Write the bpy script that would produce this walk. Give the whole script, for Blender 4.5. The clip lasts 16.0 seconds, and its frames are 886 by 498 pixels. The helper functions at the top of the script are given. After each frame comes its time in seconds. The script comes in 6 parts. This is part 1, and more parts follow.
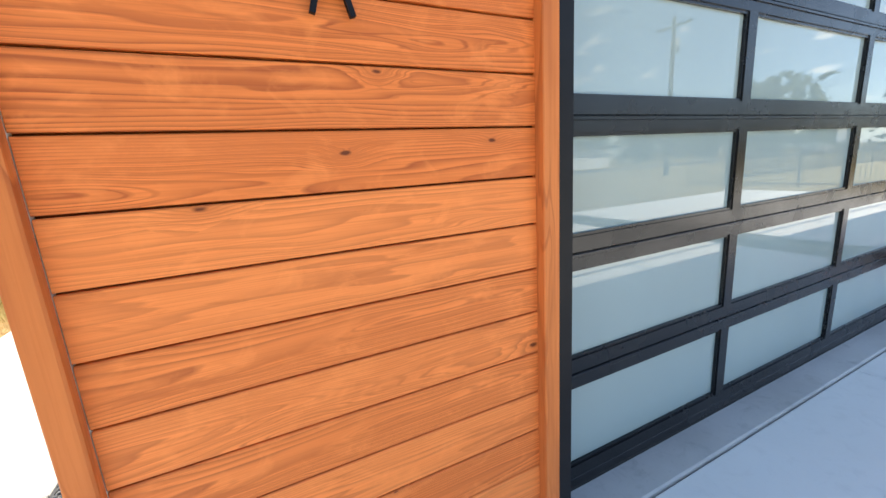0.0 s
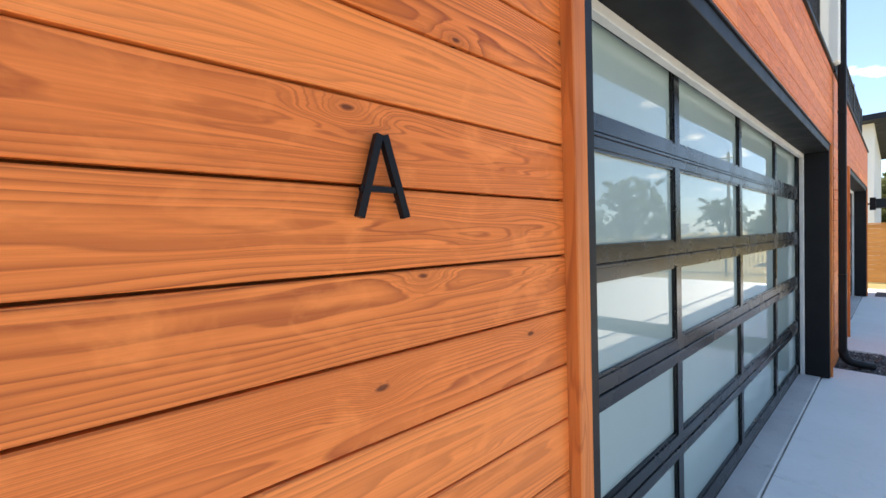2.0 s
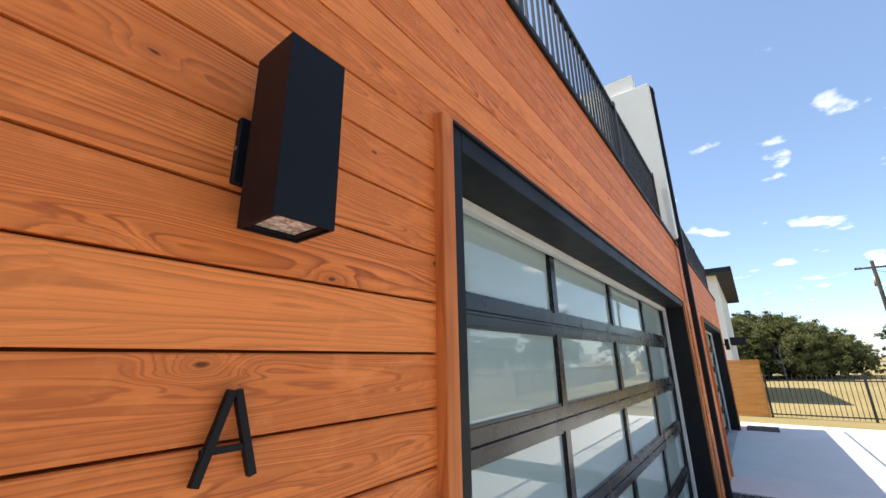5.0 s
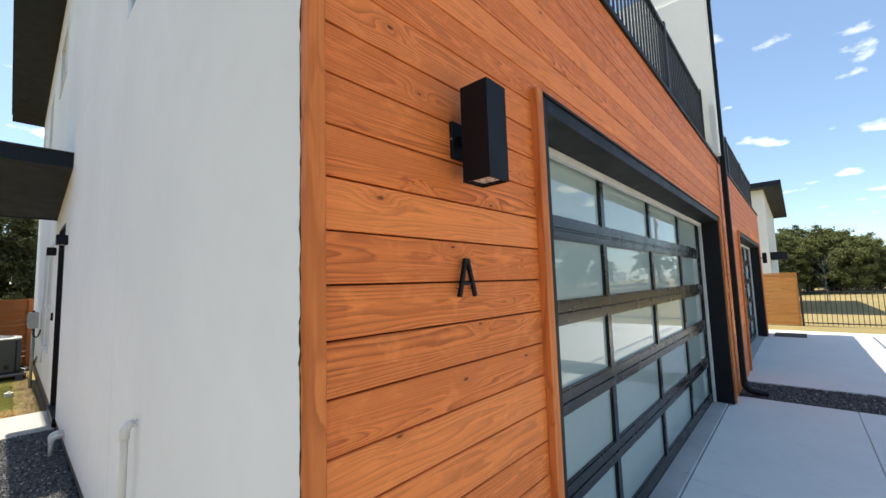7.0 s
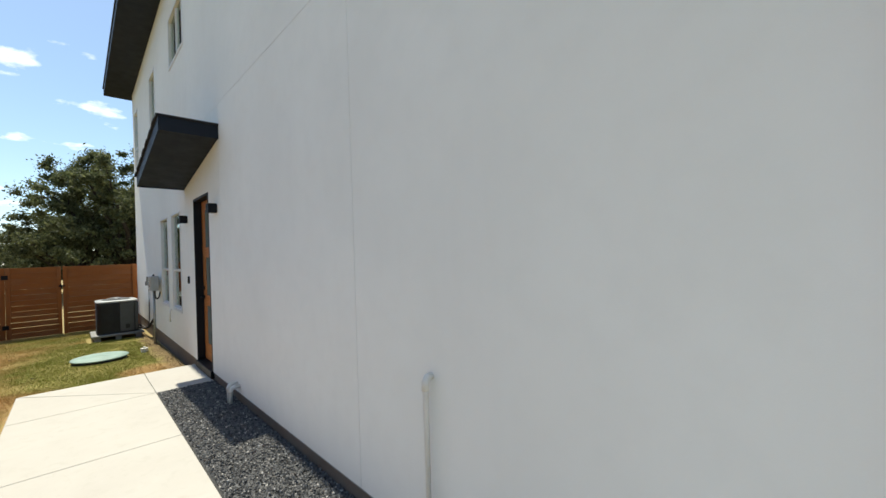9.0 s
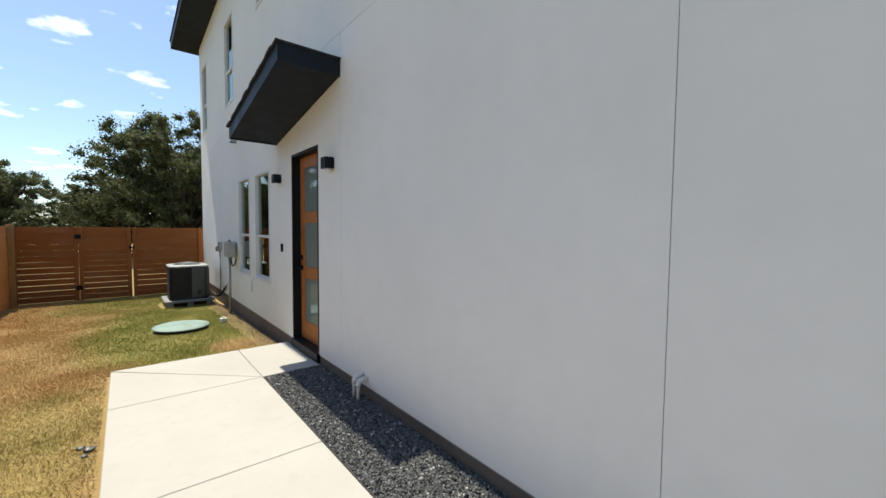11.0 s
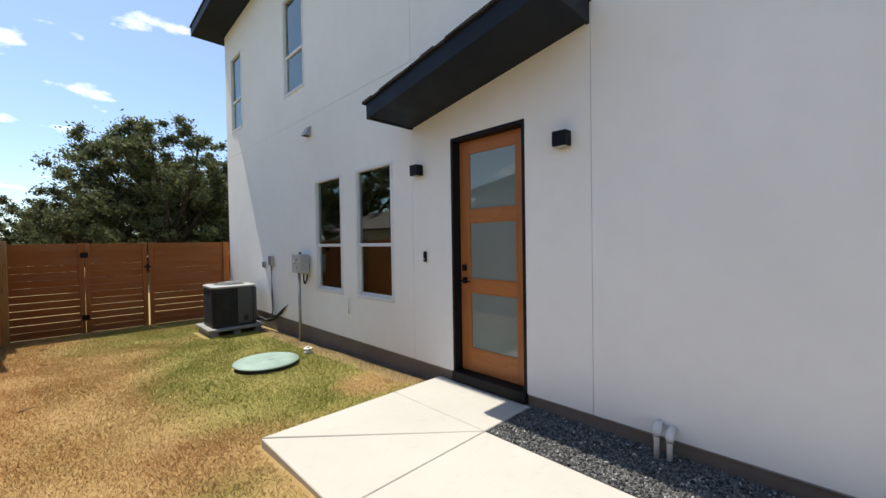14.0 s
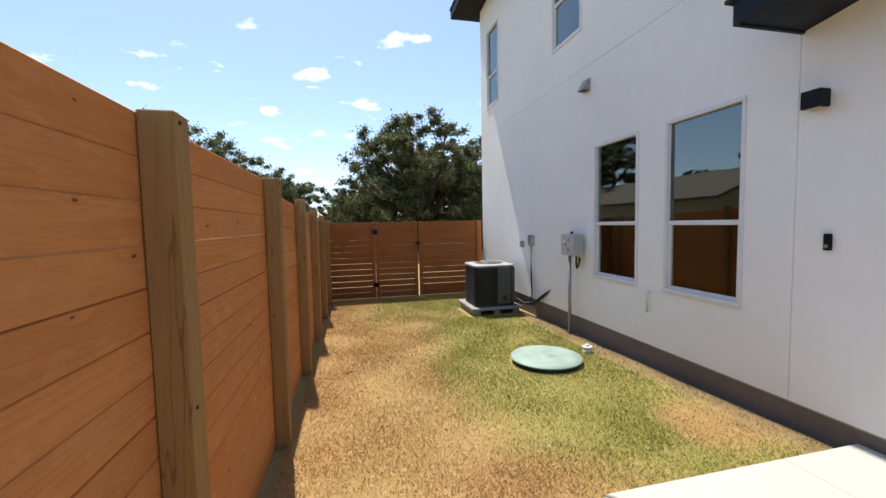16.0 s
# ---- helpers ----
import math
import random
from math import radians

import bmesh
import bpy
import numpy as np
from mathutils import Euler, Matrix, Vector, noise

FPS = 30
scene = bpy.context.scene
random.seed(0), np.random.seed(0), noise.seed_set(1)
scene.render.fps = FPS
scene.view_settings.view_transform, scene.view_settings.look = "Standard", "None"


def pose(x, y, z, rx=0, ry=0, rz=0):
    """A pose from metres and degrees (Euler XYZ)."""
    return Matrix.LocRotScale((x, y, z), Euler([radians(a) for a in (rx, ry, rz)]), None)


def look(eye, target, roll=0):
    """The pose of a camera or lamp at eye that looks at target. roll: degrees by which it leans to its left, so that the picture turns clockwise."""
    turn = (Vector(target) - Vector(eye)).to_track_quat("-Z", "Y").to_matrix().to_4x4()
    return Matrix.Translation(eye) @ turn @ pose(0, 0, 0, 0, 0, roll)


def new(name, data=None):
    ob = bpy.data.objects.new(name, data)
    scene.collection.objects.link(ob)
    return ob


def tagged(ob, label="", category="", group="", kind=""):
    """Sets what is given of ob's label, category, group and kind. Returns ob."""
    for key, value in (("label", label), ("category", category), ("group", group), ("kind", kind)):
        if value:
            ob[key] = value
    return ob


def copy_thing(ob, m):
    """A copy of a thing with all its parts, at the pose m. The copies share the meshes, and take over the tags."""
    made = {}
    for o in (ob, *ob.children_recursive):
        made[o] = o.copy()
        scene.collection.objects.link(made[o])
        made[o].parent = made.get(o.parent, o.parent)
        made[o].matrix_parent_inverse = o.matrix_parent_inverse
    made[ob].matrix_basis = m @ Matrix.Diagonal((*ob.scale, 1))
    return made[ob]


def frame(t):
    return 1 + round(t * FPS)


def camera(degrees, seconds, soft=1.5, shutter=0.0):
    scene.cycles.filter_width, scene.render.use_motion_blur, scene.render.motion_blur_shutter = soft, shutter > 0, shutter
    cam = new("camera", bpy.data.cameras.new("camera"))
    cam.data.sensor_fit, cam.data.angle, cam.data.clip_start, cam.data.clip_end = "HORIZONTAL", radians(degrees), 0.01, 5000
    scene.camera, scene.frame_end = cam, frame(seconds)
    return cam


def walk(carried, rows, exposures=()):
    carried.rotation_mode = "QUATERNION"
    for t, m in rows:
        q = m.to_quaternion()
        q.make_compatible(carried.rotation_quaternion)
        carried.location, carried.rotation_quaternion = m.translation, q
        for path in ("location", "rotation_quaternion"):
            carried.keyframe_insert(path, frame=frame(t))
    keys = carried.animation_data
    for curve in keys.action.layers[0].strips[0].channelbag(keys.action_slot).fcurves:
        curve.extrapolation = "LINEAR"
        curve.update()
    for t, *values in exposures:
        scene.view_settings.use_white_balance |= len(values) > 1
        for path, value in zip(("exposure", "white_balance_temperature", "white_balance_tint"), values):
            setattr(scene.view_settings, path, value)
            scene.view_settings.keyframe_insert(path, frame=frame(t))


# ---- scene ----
cam = camera(97.2, 16.0)
METRES, EYE, TILT, LEAN, TURN = 8.8, 1.5, 0.0, 0.0, -25.8
EARLY = [
    (0.0, (0.006, 0.009, 1.525), (0.859, 1.77, 1.114), -3.6),
    (0.5, (-0.068, 0.159, 1.513), (0.855, 1.888, 1.116), -3.5),
    (1.0, (-0.090, 0.312, 1.557), (0.933, 1.998, 1.222), -3.1),
    (1.5, (-0.112, 0.368, 1.668), (1.046, 1.982, 1.439), -2.2),
    (2.0, (-0.103, 0.340, 1.785), (1.198, 1.858, 1.732), -1.7),
    (2.5, (-0.084, 0.312, 1.866), (1.343, 1.707, 1.998), -1.0),
    (3.0, (-0.056, 0.287, 1.925), (1.453, 1.555, 2.263), -0.8),
    (3.5, (-0.023, 0.258, 1.979), (1.513, 1.408, 2.544), -0.8),
]
ROWS = [
    (6.0, -0.0373, -0.0029, 0.0499, -25.31, 14.95, 1.48),
    (6.5, -0.0534, -0.019, 0.0437, -23.65, 9.0, 1.65),
    (7.0, -0.0802, -0.0317, 0.0409, -21.94, 5.08, 1.77),
    (8.5, -0.1743, -0.0107, 0.0427, -18.1, 1.26, 1.59),
    (9.0, -0.217, 0.0145, 0.044, -17.55, 0.26, 1.87),
    (11.5, -0.3744, 0.1978, 0.0356, -10.72, -3.44, -1.08),
    (12.0, -0.4172, 0.2302, 0.032, -8.21, -3.27, -1.02),
    (12.5, -0.4603, 0.2593, 0.0287, -10.84, -2.44, -0.6),
    (13.0, -0.5104, 0.2867, 0.0275, -15.65, -2.25, 0.23),
    (13.5, -0.548, 0.3174, 0.0247, -17.96, -1.75, 0.7),
    (14.0, -0.5842, 0.3532, 0.0242, -18.43, -1.03, 0.91),
    (14.5, -0.6125, 0.3817, 0.026, -15.23, -1.07, 0.95),
    (15.0, -0.6367, 0.4224, 0.024, -6.79, -1.65, 1.07),
    (15.5, -0.6557, 0.4522, 0.0248, 2.48, -2.24, 1.12),
    (16.0, -0.6732, 0.476, 0.0261, 12.63, -3.72, 1.16),
]
MIDDLE = [
    (7.5, (-1.060, 0.100, 1.852), (0.395, 1.465, 1.984), -2.0),
    (8.0, (-1.275, 0.308, 1.856), (0.140, 1.718, 1.936), -1.5),
]
EXPOSURES = [(0.0, 1.74, 7000, 9), (1.5, 1.56, 6950, 8), (2.5, 1.44, 6900, 8), (3.5, 1.09, 6900, 9), (6.0, 1.12, 6900, 8), (7.0, 1.06, 6950, 5), (9.0, 0.78, 6950, 3), (12.5, 0.74, 6780, 6), (14.5, 0.86, 6760, 8), (16.0, 1.0, 6760, 11)]
base = pose(0, 0, EYE, TILT, LEAN, TURN)
rows = [(t, look(eye, target, roll)) for t, eye, target, roll in EARLY + MIDDLE]
rows += [(t, base @ pose(METRES * x, METRES * y, METRES * z, 90 + pitch, roll, yaw)) for t, x, y, z, yaw, pitch, roll in ROWS]
walk(cam, sorted(rows, key=lambda r: r[0]), EXPOSURES)

SKY, SUN = 0.127, 3.8

# ---- world, sun ----
SUN_TO = Vector((-0.080, 0.49, 1.0)).normalized()
world = bpy.data.worlds.new("sky")
scene.world = world
world.use_nodes = True
wn = world.node_tree
wn.nodes.clear()


def wnode(kind, **kw):
    n = wn.nodes.new(kind)
    for k, v in kw.items():
        n.inputs[int(k[1:])].default_value = v
    return n


sky = wn.nodes.new("ShaderNodeTexSky")
sky.sky_type, sky.sun_disc = "NISHITA", False
sky.sun_elevation = math.asin(SUN_TO.z)
sky.sun_rotation = math.atan2(SUN_TO.x, SUN_TO.y)
sky.air_density, sky.dust_density, sky.ozone_density = 0.85, 0.5, 2.3
# fair-weather clouds on a flat layer, fading into haze at the horizon
tc = wn.nodes.new("ShaderNodeTexCoord")
sep = wn.nodes.new("ShaderNodeSeparateXYZ")
wn.links.new(tc.outputs["Generated"], sep.inputs[0])
zc = wn.nodes.new("ShaderNodeMath")
zc.operation = "ADD"
zc.inputs[1].default_value = 0.16
wn.links.new(sep.outputs[2], zc.inputs[0])
div = []
for i in (0, 1):
    d = wn.nodes.new("ShaderNodeMath")
    d.operation = "DIVIDE"
    wn.links.new(sep.outputs[i], d.inputs[0])
    wn.links.new(zc.outputs[0], d.inputs[1])
    div.append(d)
comb = wn.nodes.new("ShaderNodeCombineXYZ")
wn.links.new(div[0].outputs[0], comb.inputs[0])
wn.links.new(div[1].outputs[0], comb.inputs[1])
cn = wn.nodes.new("ShaderNodeTexNoise")
cn.inputs["Scale"].default_value = 3.6
cn.inputs["Detail"].default_value = 7.0
cn.inputs["Roughness"].default_value = 0.52
wn.links.new(comb.outputs[0], cn.inputs["Vector"])
cr = wn.nodes.new("ShaderNodeMapRange")
cr.inputs[1].default_value, cr.inputs[2].default_value = 0.60, 0.74
wn.links.new(cn.outputs["Fac"], cr.inputs[0])
cz = wn.nodes.new("ShaderNodeMapRange")
cz.inputs[1].default_value, cz.inputs[2].default_value = 0.02, 0.10
wn.links.new(sep.outputs[2], cz.inputs[0])
ch = wn.nodes.new("ShaderNodeMapRange")
ch.inputs[1].default_value, ch.inputs[2].default_value = 0.62, 0.42
wn.links.new(sep.outputs[2], ch.inputs[0])
cl = wn.nodes.new("ShaderNodeMath")
cl.operation = "MULTIPLY"
wn.links.new(cz.outputs[0], cl.inputs[0])
wn.links.new(ch.outputs[0], cl.inputs[1])
cm = wn.nodes.new("ShaderNodeMath")
cm.operation = "MULTIPLY"
wn.links.new(cr.outputs[0], cm.inputs[0])
wn.links.new(cl.outputs[0], cm.inputs[1])
haze = wn.nodes.new("ShaderNodeMixRGB")
haze.inputs[0].default_value = 0.25
haze.inputs[2].default_value = (1.5, 2.3, 3.9, 1)
wn.links.new(sky.outputs[0], haze.inputs[1])
cmix = wn.nodes.new("ShaderNodeMixRGB")
cmix.inputs[2].default_value = (8.5, 8.4, 8.3, 1)
wn.links.new(cm.outputs[0], cmix.inputs[0])
wn.links.new(haze.outputs[0], cmix.inputs[1])
bg = wn.nodes.new("ShaderNodeBackground")
bg.inputs[1].default_value = SKY
wn.links.new(cmix.outputs[0], bg.inputs[0])
wo = wn.nodes.new("ShaderNodeOutputWorld")
wn.links.new(bg.outputs[0], wo.inputs[0])

sun = new("sun", bpy.data.lights.new("sun", "SUN"))
sun.data.energy, sun.data.angle, sun.data.color = SUN, radians(0.53), (1.0, 0.95, 0.87)
sun.matrix_world = look(SUN_TO * 60, (0, 0, 0))


# ---- materials ----
class Mat:
    """A small builder for node materials."""

    def __init__(self, name, rough=0.6, metal=0.0, spec=0.5):
        self.m = bpy.data.materials.new(name)
        self.m.use_nodes = True
        self.t = self.m.node_tree
        self.b = self.t.nodes["Principled BSDF"]
        self.b.inputs["Roughness"].default_value = rough
        self.b.inputs["Metallic"].default_value = metal
        self.b.inputs["Specular IOR Level"].default_value = spec

    def n(self, kind, **props):
        nd = self.t.nodes.new(kind)
        for k, v in props.items():
            nd.inputs[k.replace("_", " ")].default_value = v
        return nd

    def link(self, a, b):
        self.t.links.new(a, b)

    def math(self, op, a, b=0.0):
        nd = self.t.nodes.new("ShaderNodeMath")
        nd.operation = op
        for i, v in enumerate((a, b)):
            if isinstance(v, (int, float)):
                nd.inputs[i].default_value = v
            else:
                self.link(v, nd.inputs[i])
        return nd.outputs[0]

    def ramp(self, fac, lo, hi, a=0.0, b=1.0):
        nd = self.t.nodes.new("ShaderNodeMapRange")
        for i, v in ((1, lo), (2, hi), (3, a), (4, b)):
            nd.inputs[i].default_value = v
        self.link(fac, nd.inputs[0])
        return nd.outputs[0]

    def mix(self, fac, a, b, blend="MIX"):
        nd = self.t.nodes.new("ShaderNodeMixRGB")
        nd.blend_type = blend
        for i, v in enumerate((fac, a, b)):
            if isinstance(v, (int, float)):
                nd.inputs[i].default_value = v
            elif isinstance(v, tuple):
                nd.inputs[i].default_value = (*v, 1) if len(v) == 3 else v
            else:
                self.link(v, nd.inputs[i])
        return nd.outputs[0]

    def coords(self, scale=(1, 1, 1), spread=0.0, world=False):
        """Object coordinates (or the scene's own), scaled, and shifted from object to object."""
        if world:
            src = self.t.nodes.new("ShaderNodeNewGeometry").outputs["Position"]
        else:
            src = self.t.nodes.new("ShaderNodeTexCoord").outputs["Object"]
        mp = self.t.nodes.new("ShaderNodeMapping")
        mp.inputs["Scale"].default_value = scale
        self.link(src, mp.inputs["Vector"])
        if spread:
            oi = self.t.nodes.new("ShaderNodeObjectInfo")
            self.link(self.vec3(oi.outputs["Random"], spread), mp.inputs["Location"])
        return mp.outputs[0]

    def vec3(self, value, k):
        c = self.t.nodes.new("ShaderNodeCombineXYZ")
        for i, f in enumerate((1.0, 0.37, 0.71)):
            self.link(self.math("MULTIPLY", value, k * f), c.inputs[i])
        return c.outputs[0]

    def rand(self):
        return self.t.nodes.new("ShaderNodeObjectInfo").outputs["Random"]

    def noise(self, vec, scale=5.0, detail=4.0, rough=0.55, dist=0.0):
        nd = self.n("ShaderNodeTexNoise", Scale=scale, Detail=detail, Roughness=rough, Distortion=dist)
        self.link(vec, nd.inputs["Vector"])
        return nd.outputs["Fac"]

    def color(self, c):
        if isinstance(c, tuple):
            self.b.inputs["Base Color"].default_value = (*c, 1)
        else:
            self.link(c, self.b.inputs["Base Color"])
        return self

    def rough(self, v):
        self.link(v, self.b.inputs["Roughness"])
        return self

    def bump(self, h, strength=0.3, dist=0.01):
        nd = self.t.nodes.new("ShaderNodeBump")
        nd.inputs["Strength"].default_value, nd.inputs["Distance"].default_value = strength, dist
        self.link(h, nd.inputs["Height"])
        self.link(nd.outputs[0], self.b.inputs["Normal"])
        return self


def wood(name, light, dark, axis="x", rough=0.5, knots=1.0, rings=55.0, weather=0.0, spec=0.35, var=0.25, flat=0.0, bold=0.95, streaks=0.3, cracks=0.0, blot=0.35, pores=0.3, tone=0.0):
    """Flat-sawn softwood: ring lines that swing round knots, fine pores, blotchy stain."""
    w = Mat(name, rough, 0, spec)
    k = {"x": 0, "y": 1, "z": 2}[axis]

    def sc(along, across):
        s = [across] * 3
        s[k] = along
        return tuple(s)
    vor = w.n("ShaderNodeTexVoronoi", Scale=1.0, Randomness=1.0)
    vor.voronoi_dimensions = "2D"
    face = w.t.nodes.new("ShaderNodeSeparateXYZ")
    w.link(w.coords(sc(2.6, 6.4), 53.0), face.inputs[0])
    flat2 = w.t.nodes.new("ShaderNodeCombineXYZ")
    w.link(face.outputs[k], flat2.inputs[0])
    w.link(w.math("ADD", face.outputs[(k + 1) % 3], face.outputs[(k + 2) % 3]), flat2.inputs[1])
    w.link(flat2.outputs[0], vor.inputs["Vector"])
    sepc = w.t.nodes.new("ShaderNodeSeparateColor")
    w.link(vor.outputs["Color"], sepc.inputs[0])
    keep = w.math("GREATER_THAN", sepc.outputs[0], 1.0 - 0.27 * knots if knots else 2.0)
    d = w.math("MULTIPLY", vor.outputs["Distance"], w.ramp(sepc.outputs[1], 0.0, 1.0, 0.8, 2.6))
    d = w.math("ADD", d, w.math("MULTIPLY", w.math("SUBTRACT", w.noise(w.coords(sc(26.0, 60.0), 9.0), 1.0, 2.0), 0.5), 0.07))
    swirl = w.math("MULTIPLY", w.ramp(d, 0.0, 0.45, 1.0, 0.0), keep)
    swirl = w.math("MULTIPLY", w.math("POWER", swirl, 2.0), 0.3)
    n = w.noise(w.coords(sc(0.75, 7.0), 91.0), 1.0, 3.0, 0.5, 0.25)
    n = w.math("ADD", n, swirl)
    if flat:
        # flat-sawn: wide arches in the middle of the board, crowded lines at its edges
        sp = w.t.nodes.new("ShaderNodeSeparateXYZ")
        w.link(w.coords(), sp.inputs[0])
        mid = w.math("ADD", w.math("MULTIPLY", w.rand(), 0.7), -0.85 if flat < 0 else 0.15)
        q = w.math("SUBTRACT", w.math("DIVIDE", sp.outputs[2], abs(flat)), mid)
        n = w.math("ADD", w.math("MULTIPLY", n, 0.85), w.math("MULTIPLY", w.math("MULTIPLY", q, q), 1.15))
    # each year's ring darkens slowly and ends in a sharp line
    ring = w.math("FRACT", w.math("MULTIPLY", n, rings / 6.283))
    ring = w.math("MULTIPLY", w.math("POWER", ring, 2.6), w.ramp(ring, 0.90, 1.0, 1.0, 0.0))
    ring = w.math("MULTIPLY", ring, 1.25)
    ring = w.math("MULTIPLY", ring, w.ramp(w.rand(), 0.0, 1.0, 0.6, 1.0))
    fade = w.noise(w.coords(sc(1.6, 5.0), 17.0), 1.0, 2.0)
    ring = w.math("MULTIPLY", ring, w.ramp(fade, 0.38, 0.62, 0.45 if tone else 0.25, 1.0))
    hair = w.ramp(w.math("SINE", w.math("ADD", w.math("MULTIPLY", n, rings * 2.7), w.math("MULTIPLY", w.noise(w.coords(sc(3.0, 60.0), 11.0), 1.0, 2.0), 5.0))), 0.35, 1.0, 0.0, 1.0)
    hair = w.math("MULTIPLY", hair, w.ramp(fade, 0.40, 0.52, 0.7, 0.0))
    ring = w.math("MAXIMUM", ring, w.math("MULTIPLY", hair, 0.75))
    fine = w.noise(w.coords(sc(5.0, 170.0), 29.0), 1.0, 3.0, 0.6)
    blotch = w.noise(w.coords(sc(2.2, 6.0), 71.0), 1.0, 3.0)
    c = w.mix(w.math("MINIMUM", w.math("MULTIPLY", ring, bold), 1.0), light, dark)
    c = w.mix(w.ramp(fine, 0.42, 0.70, 0.0, pores), c, tuple(0.35 * a + 0.65 * b for a, b in zip(light, dark)))
    c = w.mix(w.ramp(blotch, 0.3, 0.7, 0.0, blot), c, (light[0] * 0.66, light[1] * 0.56, light[2] * 0.5))
    c = w.mix(w.math("MULTIPLY", w.rand(), var), c, tuple(0.55 * a + 0.45 * b for a, b in zip(light, dark)))
    if tone:
        # boards out of different trees: some pale, some red
        pick = w.math("FRACT", w.math("MULTIPLY", w.rand(), 7.31))
        c = w.mix(w.ramp(pick, 0.55, 1.0, 0.0, tone), c, (min(light[0] * 1.08, 0.95), light[1] * 1.16, light[2] * 1.35))
        c = w.mix(w.ramp(pick, 0.4, 0.0, 0.0, tone), c, (light[0] * 0.72, light[1] * 0.62, light[2] * 0.6))
        lines = w.noise(w.coords(sc(1.3, 320.0), 61.0), 1.0, 2.0, 0.6)
        c = w.mix(w.ramp(lines, 0.50, 0.68, 0.0, 0.45), c, tuple(0.5 * a + 0.5 * b for a, b in zip(light, dark)))
        gleam = w.noise(w.coords(sc(9.0, 16.0), 83.0), 1.0, 4.0, 0.6, 0.6)
        c = w.mix(w.ramp(gleam, 0.52, 0.72, 0.0, 0.45), c, (min(light[0] * 1.08, 0.95), light[1] * 1.15, light[2] * 1.3))
    knot = w.math("MULTIPLY", w.ramp(w.math("ADD", d, w.math("MULTIPLY", fine, 0.012)), 0.03, 0.058, 1.0, 0.0), keep)
    halo = w.math("MULTIPLY", w.ramp(d, 0.05, 0.20, 1.0, 0.0), keep)
    c = w.mix(w.math("MULTIPLY", halo, 0.55), c, tuple(0.5 * a + 0.5 * b for a, b in zip(light, dark)))
    streak = w.noise(w.coords(sc(2.4, 22.0), 37.0), 1.0, 4.0, 0.6, 0.8)
    c = w.mix(w.ramp(streak, 0.60, 0.68, 0.0, streaks), c, tuple(0.45 * a + 0.55 * b for a, b in zip(light, dark)))
    c = w.mix(w.math("MULTIPLY", knot, 0.8), c, tuple(v * 0.2 for v in dark))
    if weather:
        wz = w.noise(w.coords(sc(1.1, 2.5), 13.0), 1.0, 4.0)
        c = w.mix(w.ramp(wz, 0.45, 0.8, 0.0, weather), c, (0.33, 0.27, 0.2))
    if cracks:
        split = w.noise(w.coords(sc(0.7, 11.0), 43.0), 1.0, 3.0, 0.5)
        split = w.ramp(w.math("ABSOLUTE", w.math("SUBTRACT", split, 0.55)), 0.0, 0.012, 1.0, 0.0)
        c = w.mix(w.math("MULTIPLY", split, cracks), c, tuple(v * 0.25 for v in dark))
    w.color(c)
    w.rough(w.ramp(fine, 0.3, 0.7, rough - 0.08, rough + 0.15))
    w.bump(w.math("SUBTRACT", fine, w.math("MULTIPLY", ring, 0.5)), 0.22, 0.003)
    return w.m


PINE_L, PINE_D = (0.90, 0.258, 0.06), (0.20, 0.028, 0.006)
m_siding = wood("stained_pine_siding", PINE_L, PINE_D, "x", 0.52, spec=0.26, rings=92.0, flat=0.1262, bold=1.75, var=0.35, streaks=0.75, blot=0.5, pores=0.5, tone=0.6)
m_trim_z = wood("stained_pine_trim", (0.72, 0.225, 0.058), (0.24, 0.04, 0.01), "z", 0.55, spec=0.25, rings=38.0)
# back gate cedar: the shade on its face is darkened into the colour
m_fence_shade_x = wood("fence_cedar_shade_x", (0.32, 0.112, 0.031), (0.17, 0.05, 0.014), "x", 0.68, rings=34.0, weather=0.18, spec=0.2, flat=0.147, bold=0.4)
m_fence_y = wood("fence_cedar_y", (0.64, 0.28, 0.10), (0.36, 0.115, 0.033), "y", 0.85, var=0.5, rings=40.0, weather=0.18, spec=0.08, flat=-0.147, bold=0.7, tone=0.3)
# gate stiles, with the same shade put into the cedar colour
m_fence_shade_z = wood("fence_cedar_shade_z", (0.32, 0.112, 0.031), (0.17, 0.05, 0.014), "z", 0.68, rings=30.0, weather=0.18, spec=0.2, bold=0.4)
m_post = wood("fence_post_pine", (0.36, 0.22, 0.09), (0.22, 0.125, 0.045), "z", 0.75, rings=30.0, weather=0.3, spec=0.15, bold=0.6, cracks=0.5)
m_door_z = wood("door_mahogany_z", (0.44, 0.17, 0.05), (0.30, 0.10, 0.028), "z", 0.42, knots=0, rings=26.0)
m_door_y = wood("door_mahogany_y", (0.44, 0.17, 0.05), (0.30, 0.10, 0.028), "y", 0.42, knots=0, rings=26.0)
m_slat = wood("slat_cedar", (0.60, 0.28, 0.085), (0.38, 0.15, 0.04), "y", 0.65, rings=30.0, spec=0.2)


